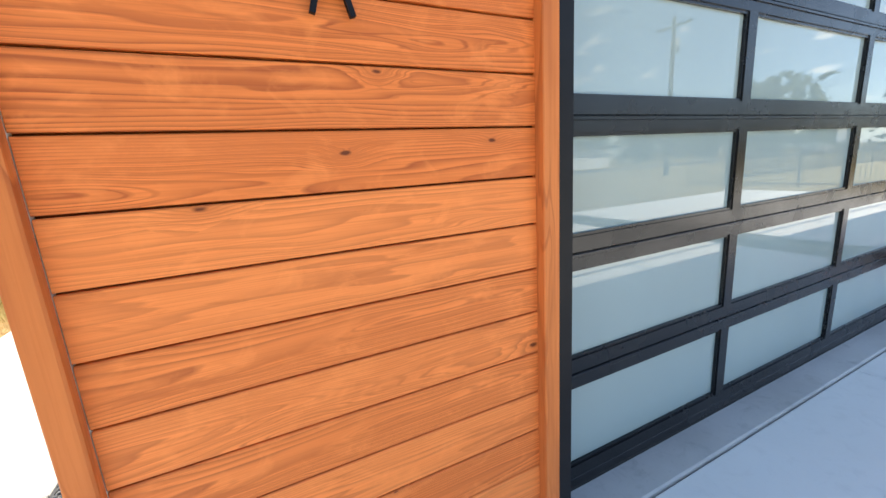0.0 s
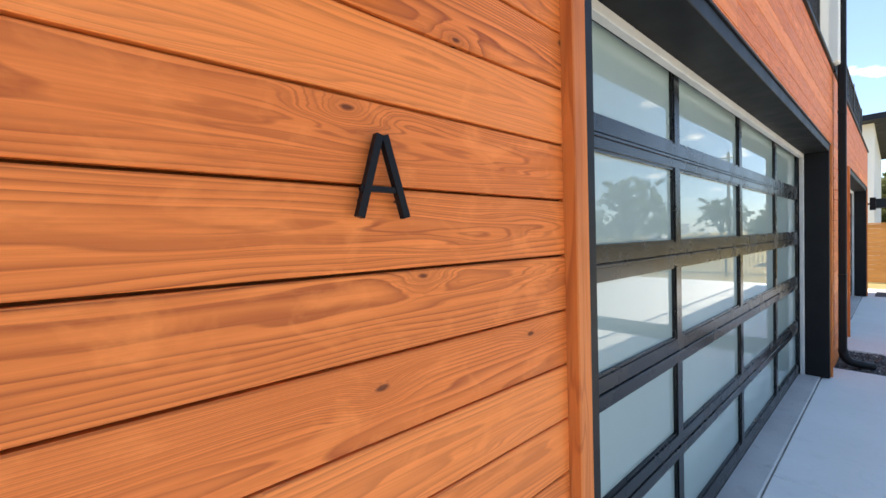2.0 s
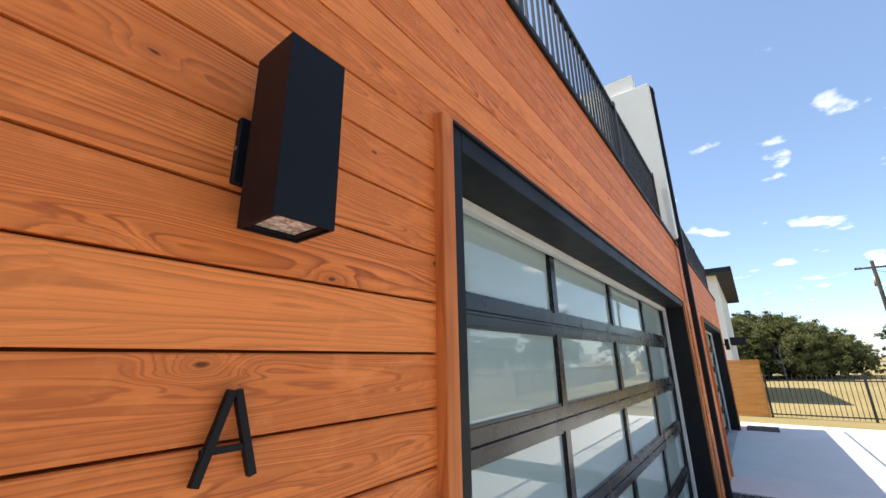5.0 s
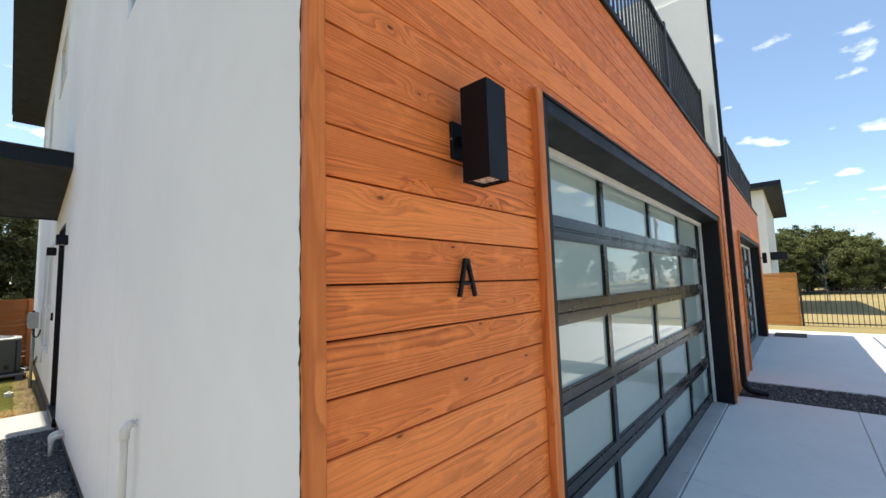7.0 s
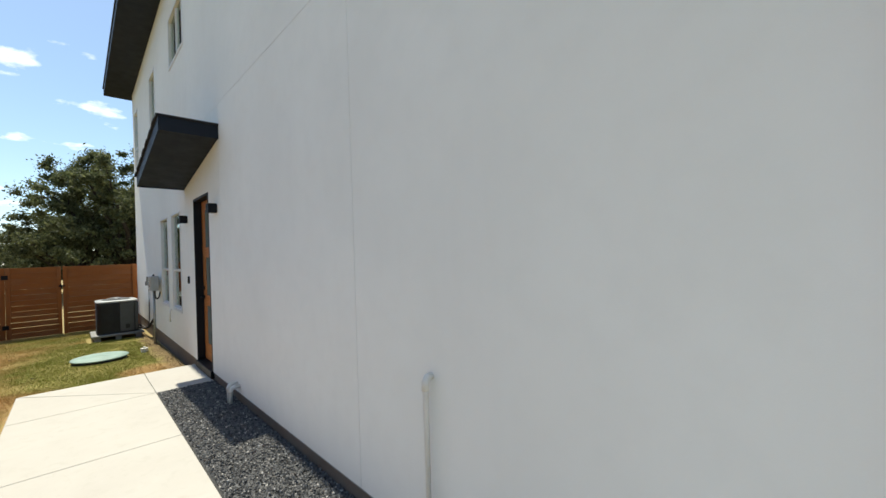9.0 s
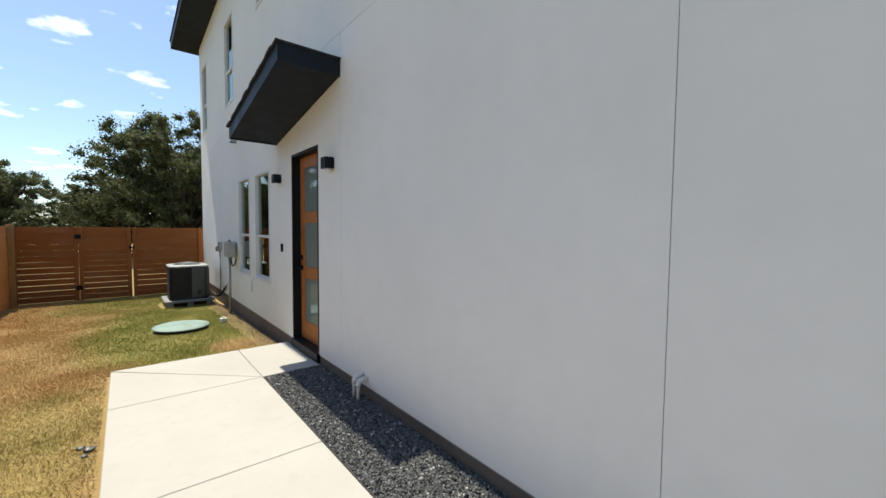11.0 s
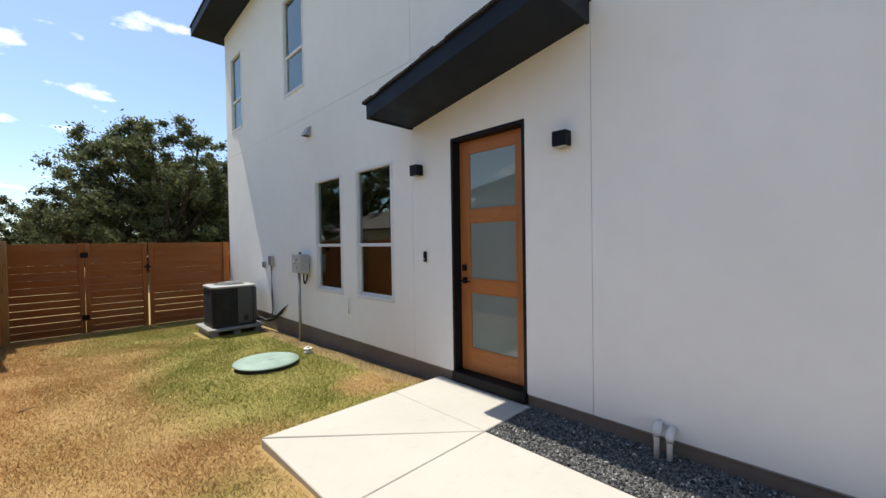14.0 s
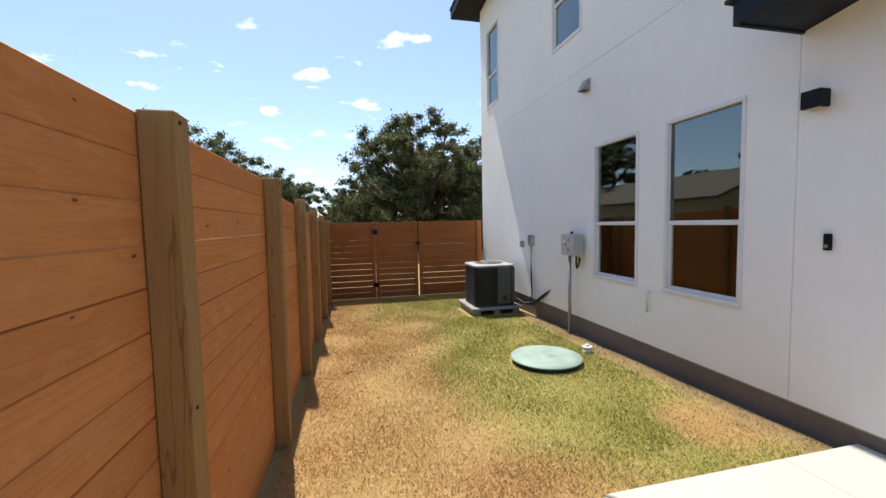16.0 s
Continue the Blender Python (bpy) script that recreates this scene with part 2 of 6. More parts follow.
def stucco():
    s = Mat("white_stucco", 0.85, 0, 0.25)
    co = s.coords(world=True)
    big = s.noise(co, 0.7, 3.0)
    mid = s.noise(co, 6.0, 5.0)
    grain = s.noise(co, 260.0, 3.0, 0.7)
    c = s.mix(s.ramp(big, 0.35, 0.7), (0.865, 0.858, 0.808), (0.81, 0.803, 0.754))
    c = s.mix(s.ramp(mid, 0.45, 0.8, 0.0, 0.35), c, (0.775, 0.767, 0.718))
    drip = s.noise(s.coords((3.0, 3.0, 0.25), world=True), 1.0, 4.0, 0.6)
    c = s.mix(s.ramp(drip, 0.55, 0.8, 0.0, 0.18), c, (0.89, 0.885, 0.88))
    s.color(c)
    s.bump(s.math("ADD", s.math("MULTIPLY", grain, 0.6), mid), 0.22, 0.004)
    return s.m


def concrete(name, a, b, stain, joint=0.0):
    s = Mat(name, 0.85, 0, 0.25)
    co = s.coords(world=True)
    c = s.mix(s.ramp(s.noise(co, 1.3, 5.0, 0.6), 0.35, 0.68), a, b)
    c = s.mix(s.ramp(s.noise(co, 9.0, 6.0, 0.65, 0.6), 0.54, 0.78, 0.0, 0.5), c, stain)
    c = s.mix(s.ramp(s.noise(co, 55.0, 3.0), 0.6, 0.75, 0.0, 0.18), c, stain)
    oi = s.rand()
    c = s.mix(s.math("MULTIPLY", oi, 0.2), c, b)
    s.color(c)
    s.bump(s.math("ADD", s.noise(co, 130.0, 4.0, 0.7), s.noise(s.coords((1, 12, 1), world=True), 30.0, 2.0)), 0.16, 0.003)
    return s.m


def painted_metal(name, c, rough=0.38, dust=0.12, spec=0.5):
    s = Mat(name, rough, 0, spec)
    co = s.coords(world=True)
    n = s.noise(co, 4.0, 5.0, 0.6)
    s.color(s.mix(s.ramp(n, 0.4, 0.75, 0.0, dust), c, (0.16, 0.15, 0.14)))
    s.rough(s.ramp(s.noise(co, 5.0, 4.0), 0.3, 0.7, rough - 0.05, rough + 0.08))
    return s.m


def frosted(name, c):
    s = Mat(name, 0.035, 0, 0.8)
    co = s.coords((1, 1, 0.35), world=True)
    s.color(s.mix(s.ramp(s.noise(co, 1.1, 3.0), 0.3, 0.7), c, tuple(v * 0.9 for v in c)))
    s.rough(s.ramp(s.noise(co, 14.0, 5.0, 0.6), 0.4, 0.8, 0.006, 0.03))
    return s.m


def clear_glass(name, tint):
    """A thin pane: mostly seen through, glossier where it is looked at askance."""
    s = Mat(name)
    out = s.t.nodes["Material Output"]
    tr = s.t.nodes.new("ShaderNodeBsdfTransparent")
    tr.inputs[0].default_value = (*tint, 1)
    gl = s.t.nodes.new("ShaderNodeBsdfGlossy")
    gl.inputs["Roughness"].default_value = 0.0
    gl.inputs["Color"].default_value = (0.90, 0.98, 0.94, 1)
    fr = s.t.nodes.new("ShaderNodeFresnel")
    fr.inputs[0].default_value = 1.6
    mx = s.t.nodes.new("ShaderNodeMixShader")
    s.link(s.ramp(fr.outputs[0], 0.0, 1.0, 0.12, 1.0), mx.inputs[0])
    s.link(tr.outputs[0], mx.inputs[1])
    s.link(gl.outputs[0], mx.inputs[2])
    s.link(mx.outputs[0], out.inputs[0])
    return s.m


def plain(name, c, rough=0.6, metal=0.0, spec=0.5, var=0.12, scale=8.0):
    s = Mat(name, rough, metal, spec)
    co = s.coords(world=True)
    s.color(s.mix(s.ramp(s.noise(co, scale, 5.0), 0.35, 0.7, 0.0, 1.0), c, tuple(v * (1 - var * 2) for v in c)))
    s.bump(s.noise(co, scale * 14, 3.0), 0.1, 0.002)
    return s.m


def lawn_mat(name, thatch=0.0):
    """Patchy turf: straw, green and thatch, in drifts."""
    s = Mat(name, 0.8, 0, 0.15)
    co = s.coords(world=True)
    sp = s.t.nodes.new("ShaderNodeSeparateXYZ")
    s.link(co, sp.inputs[0])
    drift = s.noise(co, 1.1, 5.0, 0.6)

    def patch(x, y, rx, ry, lo, hi):
        dx = s.math("DIVIDE", s.math("SUBTRACT", sp.outputs[0], x), rx)
        dy = s.math("DIVIDE", s.math("SUBTRACT", sp.outputs[1], y), ry)
        r2 = s.math("ADD", s.math("MULTIPLY", dx, dx), s.math("MULTIPLY", dy, dy))
        r2 = s.math("ADD", r2, s.math("MULTIPLY", s.math("SUBTRACT", s.noise(co, 2.6, 5.0, 0.65), 0.5), 1.3))
        return s.ramp(r2, lo, hi, 1.0, 0.0)
    # watered grass round the valve lid and down the wall side, dry elsewhere
    near = s.math("MAXIMUM", patch(-1.2, 10.6, 1.3, 3.0, 0.5, 1.9), s.math("MULTIPLY", patch(-1.9, 14.2, 1.6, 1.9, 0.2, 1.6), 0.72))
    near = s.math("MAXIMUM", near, s.math("MULTIPLY", patch(-2.6, 7.0, 0.5, 1.6, 0.1, 1.6), 0.5))
    g = s.math("ADD", s.math("MULTIPLY", near, 0.95), s.math("MULTIPLY", s.math("SUBTRACT", drift, 0.5), 0.9))
    g = s.ramp(g, 0.22, 0.80)
    burnt = s.math("MAXIMUM", patch(-0.82, 8.72, 0.42, 0.42, 0.3, 1.3), s.math("MULTIPLY", patch(-3.85, 11.4, 0.45, 2.8, 0.1, 1.4), 0.8))
    burnt = s.math("MAXIMUM", burnt, s.math("MULTIPLY", patch(-2.55, 8.3, 0.7, 0.5, 0.1, 1.3), 0.7))
    isl = s.t.nodes.new("ShaderNodeNewGeometry").outputs["Random Per Island"]
    straw = s.mix(isl, (0.62, 0.42, 0.19), (0.34, 0.21, 0.08))
    straw = s.mix(s.ramp(s.noise(co, 2.3, 4.0), 0.48, 0.72, 0.0, 0.5), straw, (0.48, 0.255, 0.09))
    green = s.mix(isl, (0.10, 0.15, 0.016), (0.255, 0.275, 0.05))
    # a few straw blades among the green and green ones among the straw
    swap = s.math("FRACT", s.math("MULTIPLY", isl, 17.3))
    g = s.math("ADD", s.math("MULTIPLY", g, 0.86), s.math("MULTIPLY", swap, 0.14))
    c = s.mix(g, straw, green)
    c = s.mix(s.math("MULTIPLY", burnt, 0.75), c, s.mix(isl, (0.60, 0.35, 0.155), (0.36, 0.19, 0.075)))
    c = s.mix(s.ramp(s.noise(co, 17.0, 5.0, 0.7), 0.50, 0.68, 0.0, 0.4), c, (0.22, 0.145, 0.055))
    c = s.mix(s.ramp(s.noise(co, 31.0, 4.0, 0.7), 0.54, 0.68, 0.0, 0.5), c, (0.74, 0.56, 0.30))
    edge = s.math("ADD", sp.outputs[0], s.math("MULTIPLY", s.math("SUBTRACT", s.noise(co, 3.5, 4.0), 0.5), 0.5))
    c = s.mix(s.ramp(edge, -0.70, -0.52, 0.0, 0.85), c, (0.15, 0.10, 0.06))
    # brown thatch, which also darkens the colour like shade between blades
    if thatch:
        c = s.mix(thatch, c, (0.26, 0.175, 0.08))
    s.color(c)
    return s.m


def field_mat():
    s = Mat("dry_field", 0.9, 0, 0.1)
    co = s.coords(world=True)
    c = s.mix(s.ramp(s.noise(co, 0.22, 6.0, 0.6), 0.35, 0.68), (0.38, 0.295, 0.145), (0.28, 0.24, 0.11))
    c = s.mix(s.ramp(s.noise(co, 2.2, 6.0, 0.65), 0.45, 0.75, 0.0, 0.8), c, (0.34, 0.23, 0.10))
    c = s.mix(s.ramp(s.noise(co, 40.0, 4.0, 0.7), 0.4, 0.75, 0.0, 0.55), c, (0.16, 0.12, 0.05))
    s.color(c)
    s.bump(s.noise(co, 60.0, 4.0, 0.7), 0.6, 0.03)
    return s.m


def leaf_mat(name, a, b):
    s = Mat(name, 0.6, 0, 0.25)
    isl = s.t.nodes.new("ShaderNodeNewGeometry").outputs["Random Per Island"]
    oi = s.rand()
    c = s.mix(isl, a, b)
    c = s.mix(s.math("MULTIPLY", oi, 0.35), c, (0.11, 0.125, 0.05))
    s.color(c)
    tl = s.t.nodes.new("ShaderNodeBsdfTranslucent")
    s.link(c, tl.inputs[0])
    mx = s.t.nodes.new("ShaderNodeMixShader")
    mx.inputs[0].default_value = 0.4
    s.link(s.b.outputs[0], mx.inputs[1])
    s.link(tl.outputs[0], mx.inputs[2])
    s.link(mx.outputs[0], s.t.nodes["Material Output"].inputs[0])
    return s.m


def stone_mat():
    s = Mat("black_gravel", 0.7, 0, 0.4)
    isl = s.t.nodes.new("ShaderNodeNewGeometry").outputs["Random Per Island"]
    c = s.mix(isl, (0.03, 0.031, 0.033), (0.175, 0.172, 0.166))
    c = s.mix(s.math("GREATER_THAN", isl, 0.97), c, (0.42, 0.40, 0.37))
    s.color(c)
    s.bump(s.noise(s.coords(world=True), 220.0, 3.0), 0.4, 0.003)
    return s.m


m_stucco = stucco()
m_walk = concrete("pale_concrete_walk", (0.475, 0.455, 0.41), (0.435, 0.41, 0.37), (0.37, 0.345, 0.295))
m_drive = concrete("driveway_concrete", (0.77, 0.755, 0.71), (0.71, 0.695, 0.655), (0.58, 0.565, 0.53))
m_apron = concrete("old_slab_concrete", (0.56, 0.545, 0.515), (0.40, 0.385, 0.36), (0.17, 0.16, 0.145))
m_found = concrete("foundation_concrete", (0.20, 0.165, 0.132), (0.145, 0.118, 0.093), (0.09, 0.073, 0.058))
m_black = painted_metal("black_frame", (0.007, 0.0074, 0.009), 0.5, 0.02, 0.2)
m_anod = painted_metal("black_anodised_door", (0.008, 0.0085, 0.010), 0.24, 0.02, 0.4)
m_lampb = painted_metal("black_lamp_coat", (0.005, 0.0055, 0.008), 0.5, 0.01, 0.18)
m_fascia = painted_metal("charcoal_fascia", (0.009, 0.013, 0.021), 0.5, 0.015, 0.18)
m_shingle = plain("charcoal_shingle", (0.035, 0.035, 0.038), 0.9, 0, 0.2, 0.25, 30.0)
m_iron = painted_metal("black_iron", (0.012, 0.012, 0.013), 0.45)
m_frost = frosted("frosted_garage_glass", (0.34, 0.42, 0.40))
m_frost2 = frosted("frosted_door_glass", (0.20, 0.245, 0.225))
m_glass = clear_glass("window_glass", (0.84, 0.90, 0.85))
m_vinyl = plain("white_vinyl", (0.74, 0.74, 0.73), 0.45, 0, 0.4, 0.04)
m_weather = plain("grey_weatherstrip", (0.62, 0.61, 0.59), 0.6, 0, 0.3, 0.06)
m_pvc = plain("white_pvc", (0.72, 0.70, 0.64), 0.4, 0, 0.5, 0.06)
m_galv = plain("grey_galvanised", (0.36, 0.37, 0.37), 0.45, 0.6, 0.5, 0.12)
m_boxgrey = plain("grey_enamel", (0.42, 0.425, 0.41), 0.45, 0, 0.5, 0.07)
m_acdark = painted_metal("dark_grey_grille", (0.014, 0.015, 0.017), 0.5)
m_acgrey = plain("ac_grey_panel", (0.085, 0.09, 0.092), 0.5, 0.2, 0.5, 0.06)
m_actop = plain("ac_top_cover", (0.40, 0.41, 0.40), 0.4, 0.2, 0.5, 0.08)
m_padgrey = plain("grey_pad", (0.30, 0.30, 0.285), 0.85, 0, 0.2, 0.15)
m_lid = plain("green_lid", (0.26, 0.36, 0.31), 0.6, 0, 0.35, 0.12, 5.0)
m_rubber = plain("black_rubber", (0.012, 0.012, 0.012), 0.7)
m_gravel = stone_mat()
m_gravelbed = plain("gravel_bed", (0.022, 0.022, 0.024), 0.95, 0, 0.1, 0.3, 60.0)
m_lawn = lawn_mat("patchy_lawn")
# darker turf copy for the sheet: thatch plus painted shade between blades
m_thatch_shade = lawn_mat("lawn_thatch_shade", 0.5)
m_field = field_mat()
m_leaf = leaf_mat("live_oak_leaves", (0.035, 0.048, 0.018), (0.20, 0.215, 0.105))
m_leaf_olive = leaf_mat("olive_oak_leaves", (0.055, 0.07, 0.022), (0.26, 0.27, 0.105))
m_turf = leaf_mat("turf_leaves", (0.05, 0.11, 0.025), (0.10, 0.17, 0.05))
m_bark = plain("oak_bark", (0.075, 0.062, 0.05), 0.95, 0, 0.1, 0.3, 14.0)
m_inner = plain("interior_paint", (0.74, 0.73, 0.70), 0.8, 0, 0.2, 0.03)
m_floorin = plain("interior_floor", (0.30, 0.24, 0.17), 0.5, 0, 0.4, 0.15)


def lens_mat():
    s = Mat("lamp_lens", 0.12, 0, 0.7)
    co = s.coords(world=True)
    # pale speckles imitate bright reflections inside the lens glass
    c = s.mix(s.ramp(s.noise(co, 60.0, 4.0, 0.7), 0.45, 0.62), (0.30, 0.28, 0.25), (0.72, 0.70, 0.66))
    s.color(s.mix(s.ramp(s.noise(co, 190.0, 2.0), 0.62, 0.66), c, (0.9, 0.88, 0.82)))
    return s.m


m_lens = lens_mat()
m_soil = plain("bare_soil", (0.16, 0.115, 0.075), 0.95, 0, 0.1, 0.3, 18.0)
m_asphalt = plain("asphalt_road", (0.10, 0.10, 0.10), 0.9, 0, 0.2, 0.2, 10.0)
m_gap = plain("dark_open_joint", (0.05, 0.04, 0.033), 0.8, 0, 0.2, 0.2, 40.0)
# dark brown backing that shows in the gaps between siding boards
m_groove = plain("dark_brown_groove", (0.19, 0.058, 0.019), 0.8, 0, 0.1, 0.2, 40.0)
m_siding_tan = plain("tan_lap_siding", (0.46, 0.42, 0.35), 0.8, 0, 0.2, 0.08, 6.0)
m_roof_tan = plain("grey_brown_shingle", (0.20, 0.17, 0.14), 0.9, 0, 0.2, 0.25, 20.0)
m_caulk = plain("grey_caulk", (0.45, 0.42, 0.38), 0.7, 0, 0.3, 0.2, 40.0)


# ---- mesh helpers ----
def add_box(bm, x0, x1, y0, y1, z0, z1, bevel=0.0):
    vs = [bm.verts.new((x, y, z)) for z in (z0, z1) for y in (y0, y1) for x in (x0, x1)]
    fs = [bm.faces.new([vs[i] for i in q]) for q in ((0, 2, 3, 1), (4, 5, 7, 6), (0, 1, 5, 4), (2, 6, 7, 3), (0, 4, 6, 2), (1, 3, 7, 5))]
    if bevel:
        es = list({e for f in fs for e in f.edges})
        bmesh.ops.bevel(bm, geom=es, offset=bevel, segments=1, affect="EDGES")
    return bm


def box_bm(*a, bevel=0.0):
    return add_box(bmesh.new(), *a, bevel=bevel)


def cyl(bm, p, q, r, r2=None, sides=16, caps=True):
    p, q = Vector(p), Vector(q)
    r2 = r if r2 is None else r2
    rot = (q - p).to_track_quat("Z", "Y").to_matrix()
    rings = []
    for c, rad in ((p, r), (q, r2)):
        rings.append([bm.verts.new(c + rot @ Vector((rad * math.cos(a), rad * math.sin(a), 0))) for a in (2 * math.pi * i / sides for i in range(sides))])
    for i in range(sides):
        j = (i + 1) % sides
        bm.faces.new((rings[0][i], rings[0][j], rings[1][j], rings[1][i])).smooth = True
    if caps:
        bm.faces.new(rings[0][::-1])
        bm.faces.new(rings[1])
    return bm


def tube(bm, pts, radii, sides=8):
    pts = [Vector(p) for p in pts]
    if isinstance(radii, (int, float)):
        radii = [radii] * len(pts)
    rings = []
    for i, p in enumerate(pts):
        d = pts[min(i + 1, len(pts) - 1)] - pts[max(i - 1, 0)]
        rot = d.to_track_quat("Z", "Y").to_matrix()
        rings.append([bm.verts.new(p + rot @ Vector((radii[i] * math.cos(a), radii[i] * math.sin(a), 0))) for a in (2 * math.pi * k / sides for k in range(sides))])
    for a, b in zip(rings, rings[1:]):
        for k in range(sides):
            j = (k + 1) % sides
            bm.faces.new((a[k], a[j], b[j], b[k])).smooth = True
    bm.faces.new(rings[0][::-1])
    bm.faces.new(rings[-1])
    return bm


def to_mesh(name, bm, material):
    me = bpy.data.meshes.new(name)
    bmesh.ops.recalc_face_normals(bm, faces=bm.faces)
    bm.to_mesh(me)
    bm.free()
    me.materials.append(material)
    return me


def part(name, bm, material, parent=None, label="", at=None):
    """One mesh object, under a thing or a part when parent is given."""
    ob = new(name, to_mesh(name, bm, material) if isinstance(bm, bmesh.types.BMesh) else bm)
    if parent:
        ob.parent = parent
    if at:
        ob.location = at
    return tagged(ob, label)


def thing(name, label, category, group="", at=(0, 0, 0), kind=""):
    ob = new(name)
    ob.empty_display_size = 0.1
    ob.location = at
    return tagged(ob, label, category, group, kind)


def setting(name, bm, material, label, category):
    return tagged(part(name, bm, material), label, category, kind="structure")


def array_mesh(name, verts, faces, material):
    me = bpy.data.meshes.new(name)
    me.from_pydata(verts.tolist(), [], faces.tolist())
    me.materials.append(material)
    return me


def slab_grid(bm, us, vs, inside, make, d0, d1):
    """A slab in a (u, v) grid of cells from depth d0 to d1; only cells with inside(u, v) are solid."""
    us, vs = sorted(set(us)), sorted(set(vs))
    on = {(i, j): inside((us[i] + us[i + 1]) / 2, (vs[j] + vs[j + 1]) / 2) for i in range(len(us) - 1) for j in range(len(vs) - 1)}
    cache = {}

    def v(i, j, d):
        if (i, j, d) not in cache:
            cache[i, j, d] = bm.verts.new(make(us[i], vs[j], d))
        return cache[i, j, d]
    for (i, j), solid in on.items():
        if not solid:
            continue
        for d in (d0, d1):
            bm.faces.new((v(i, j, d), v(i + 1, j, d), v(i + 1, j + 1, d), v(i, j + 1, d)))
        for (a, b), (p, q) in (((-1, 0), ((i, j), (i, j + 1))), ((1, 0), ((i + 1, j), (i + 1, j + 1))), ((0, -1), ((i, j), (i + 1, j))), ((0, 1), ((i, j + 1), (i + 1, j + 1)))):
            if not on.get((i + a, j + b), False):
                bm.faces.new((v(*p, d0), v(*q, d0), v(*q, d1), v(*p, d1)))
    return bm


# ---- plan ----
X0, YF, YD = -0.315, 0.84, 1.07          # stucco face, siding face, garage door face
YB, ZB, ZJ = 15.65, 0.335, 3.83         # back corner, foot of the stucco, storey joint
Z_DRIVE, Z_WALK = 0.12, 0.235


def yard_z(y):
    return np.interp(y, [7.0, 9.0, 15.85], [0.20, 0.135, -0.04])


def ground_z(x, y):
    """Height of the soil: level in front, banked up to the walk, falling down the side yard."""
    if (y < 0.9 and -0.95 < x < 15.5) or (-0.1 < x < 3 and y < 15):
        return 0.03
    if y < 7.0 and x > 3:
        return 0.10
    return float(yard_z(y))


def roof_z(y):
    """Underside of the main roof."""
    return 6.80 + (YB - y) * 0.045


# ---- ground ----
def make_ground():
    xs = [-400, -120, -40, -12, -6, -4, -2.2, -0.96, -0.93, 0, 2.98, 3.02, 6, 15.3, 15.6, 20, 40, 100, 400]
    ys = [-400, -120, -50, -25, -12, -6, 0, 0.86, 0.95, 4, 6.98, 7.02, 8.0, 9.0, 9.4, 10.4, 11.4, 12.4, 13.4, 14.4, 15.4, 16.4, 20, 30, 60, 150, 400]
    bm = bmesh.new()
    g = [[bm.verts.new((x, y, ground_z(x, y) - 0.012)) for x in xs] for y in ys]
    for j in range(len(ys) - 1):
        for i in range(len(xs) - 1):
            bm.faces.new((g[j][i], g[j][i + 1], g[j + 1][i + 1], g[j + 1][i]))
    return setting("ground", bm, m_field, "dry straw-coloured field grass around the houses", "ground")


ground = make_ground()


def make_lawn():
    """The side yard's turf: a soil sheet with many short blades."""
    rng = np.random.default_rng(5)
    x0, x1, y0, y1 = -4.02, -0.38, 2.0, 15.85
    bm = bmesh.new()
    ny, nx = 56, 16
    g = []
    for j in range(ny + 1):
        row = []
        for i in range(nx + 1):
            x, y = x0 + (x1 - x0) * i / nx, y0 + (y1 - y0) * j / ny
            row.append(bm.verts.new((x, y, ground_z(x, y) + 0.012 * noise.noise((x * 1.7, y * 1.7, 3)))))
        g.append(row)
    for j in range(ny):
        for i in range(nx):
            bm.faces.new((g[j][i], g[j][i + 1], g[j + 1][i + 1], g[j + 1][i])).smooth = True
    sheet = setting("lawn", bm, m_thatch_shade, "patchy mown lawn, half green and half dry straw", "lawn")
    n = 680000
    y = y0 + (y1 - y0) * rng.random(n) ** 1.15
    x = x0 + (x1 - x0) * rng.random(n)
    keep = ~((x > -2.26) & (y < 8.2)) & ~((x > -2.26) & (y < 2)) & (((x + 1.36) / 0.42) ** 2 + ((y - 10.42) / 0.42) ** 2 > 1) & ~((x > -1.5) & (x < -0.55) & (y > 13.0) & (y < 13.9))
    keep &= (y > 5.5) | (rng.random(n) < 0.5)
    keep &= rng.random(n) < np.where(x > -0.65, 0.35, 1.0)
    x, y = x[keep], y[keep]
    n = len(x)
    z = yard_z(y) - 0.006
    a = rng.random(n) * 2 * np.pi
    h = 0.012 + 0.026 * rng.random(n) ** 1.5
    w = 0.0016 + 0.0022 * rng.random(n)
    lean = rng.normal(0, 0.022, (n, 2))
    v = np.empty((n, 3, 3))
    v[:, 0] = np.stack([x - w * np.cos(a), y - w * np.sin(a), z], 1)
    v[:, 1] = np.stack([x + w * np.cos(a), y + w * np.sin(a), z], 1)
    v[:, 2] = np.stack([x + lean[:, 0], y + lean[:, 1], z + h], 1)
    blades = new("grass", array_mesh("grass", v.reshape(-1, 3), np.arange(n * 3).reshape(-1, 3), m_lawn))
    tagged(blades, "short mown grass blades, dry and green in drifts", "grass", kind="stuff")


def slab(name, x0, x1, y0, y1, ztop, depth, material, parent, label=""):
    return part(name, box_bm(x0, x1, y0, y1, ztop - depth, ztop, bevel=0.006), material, parent, label)


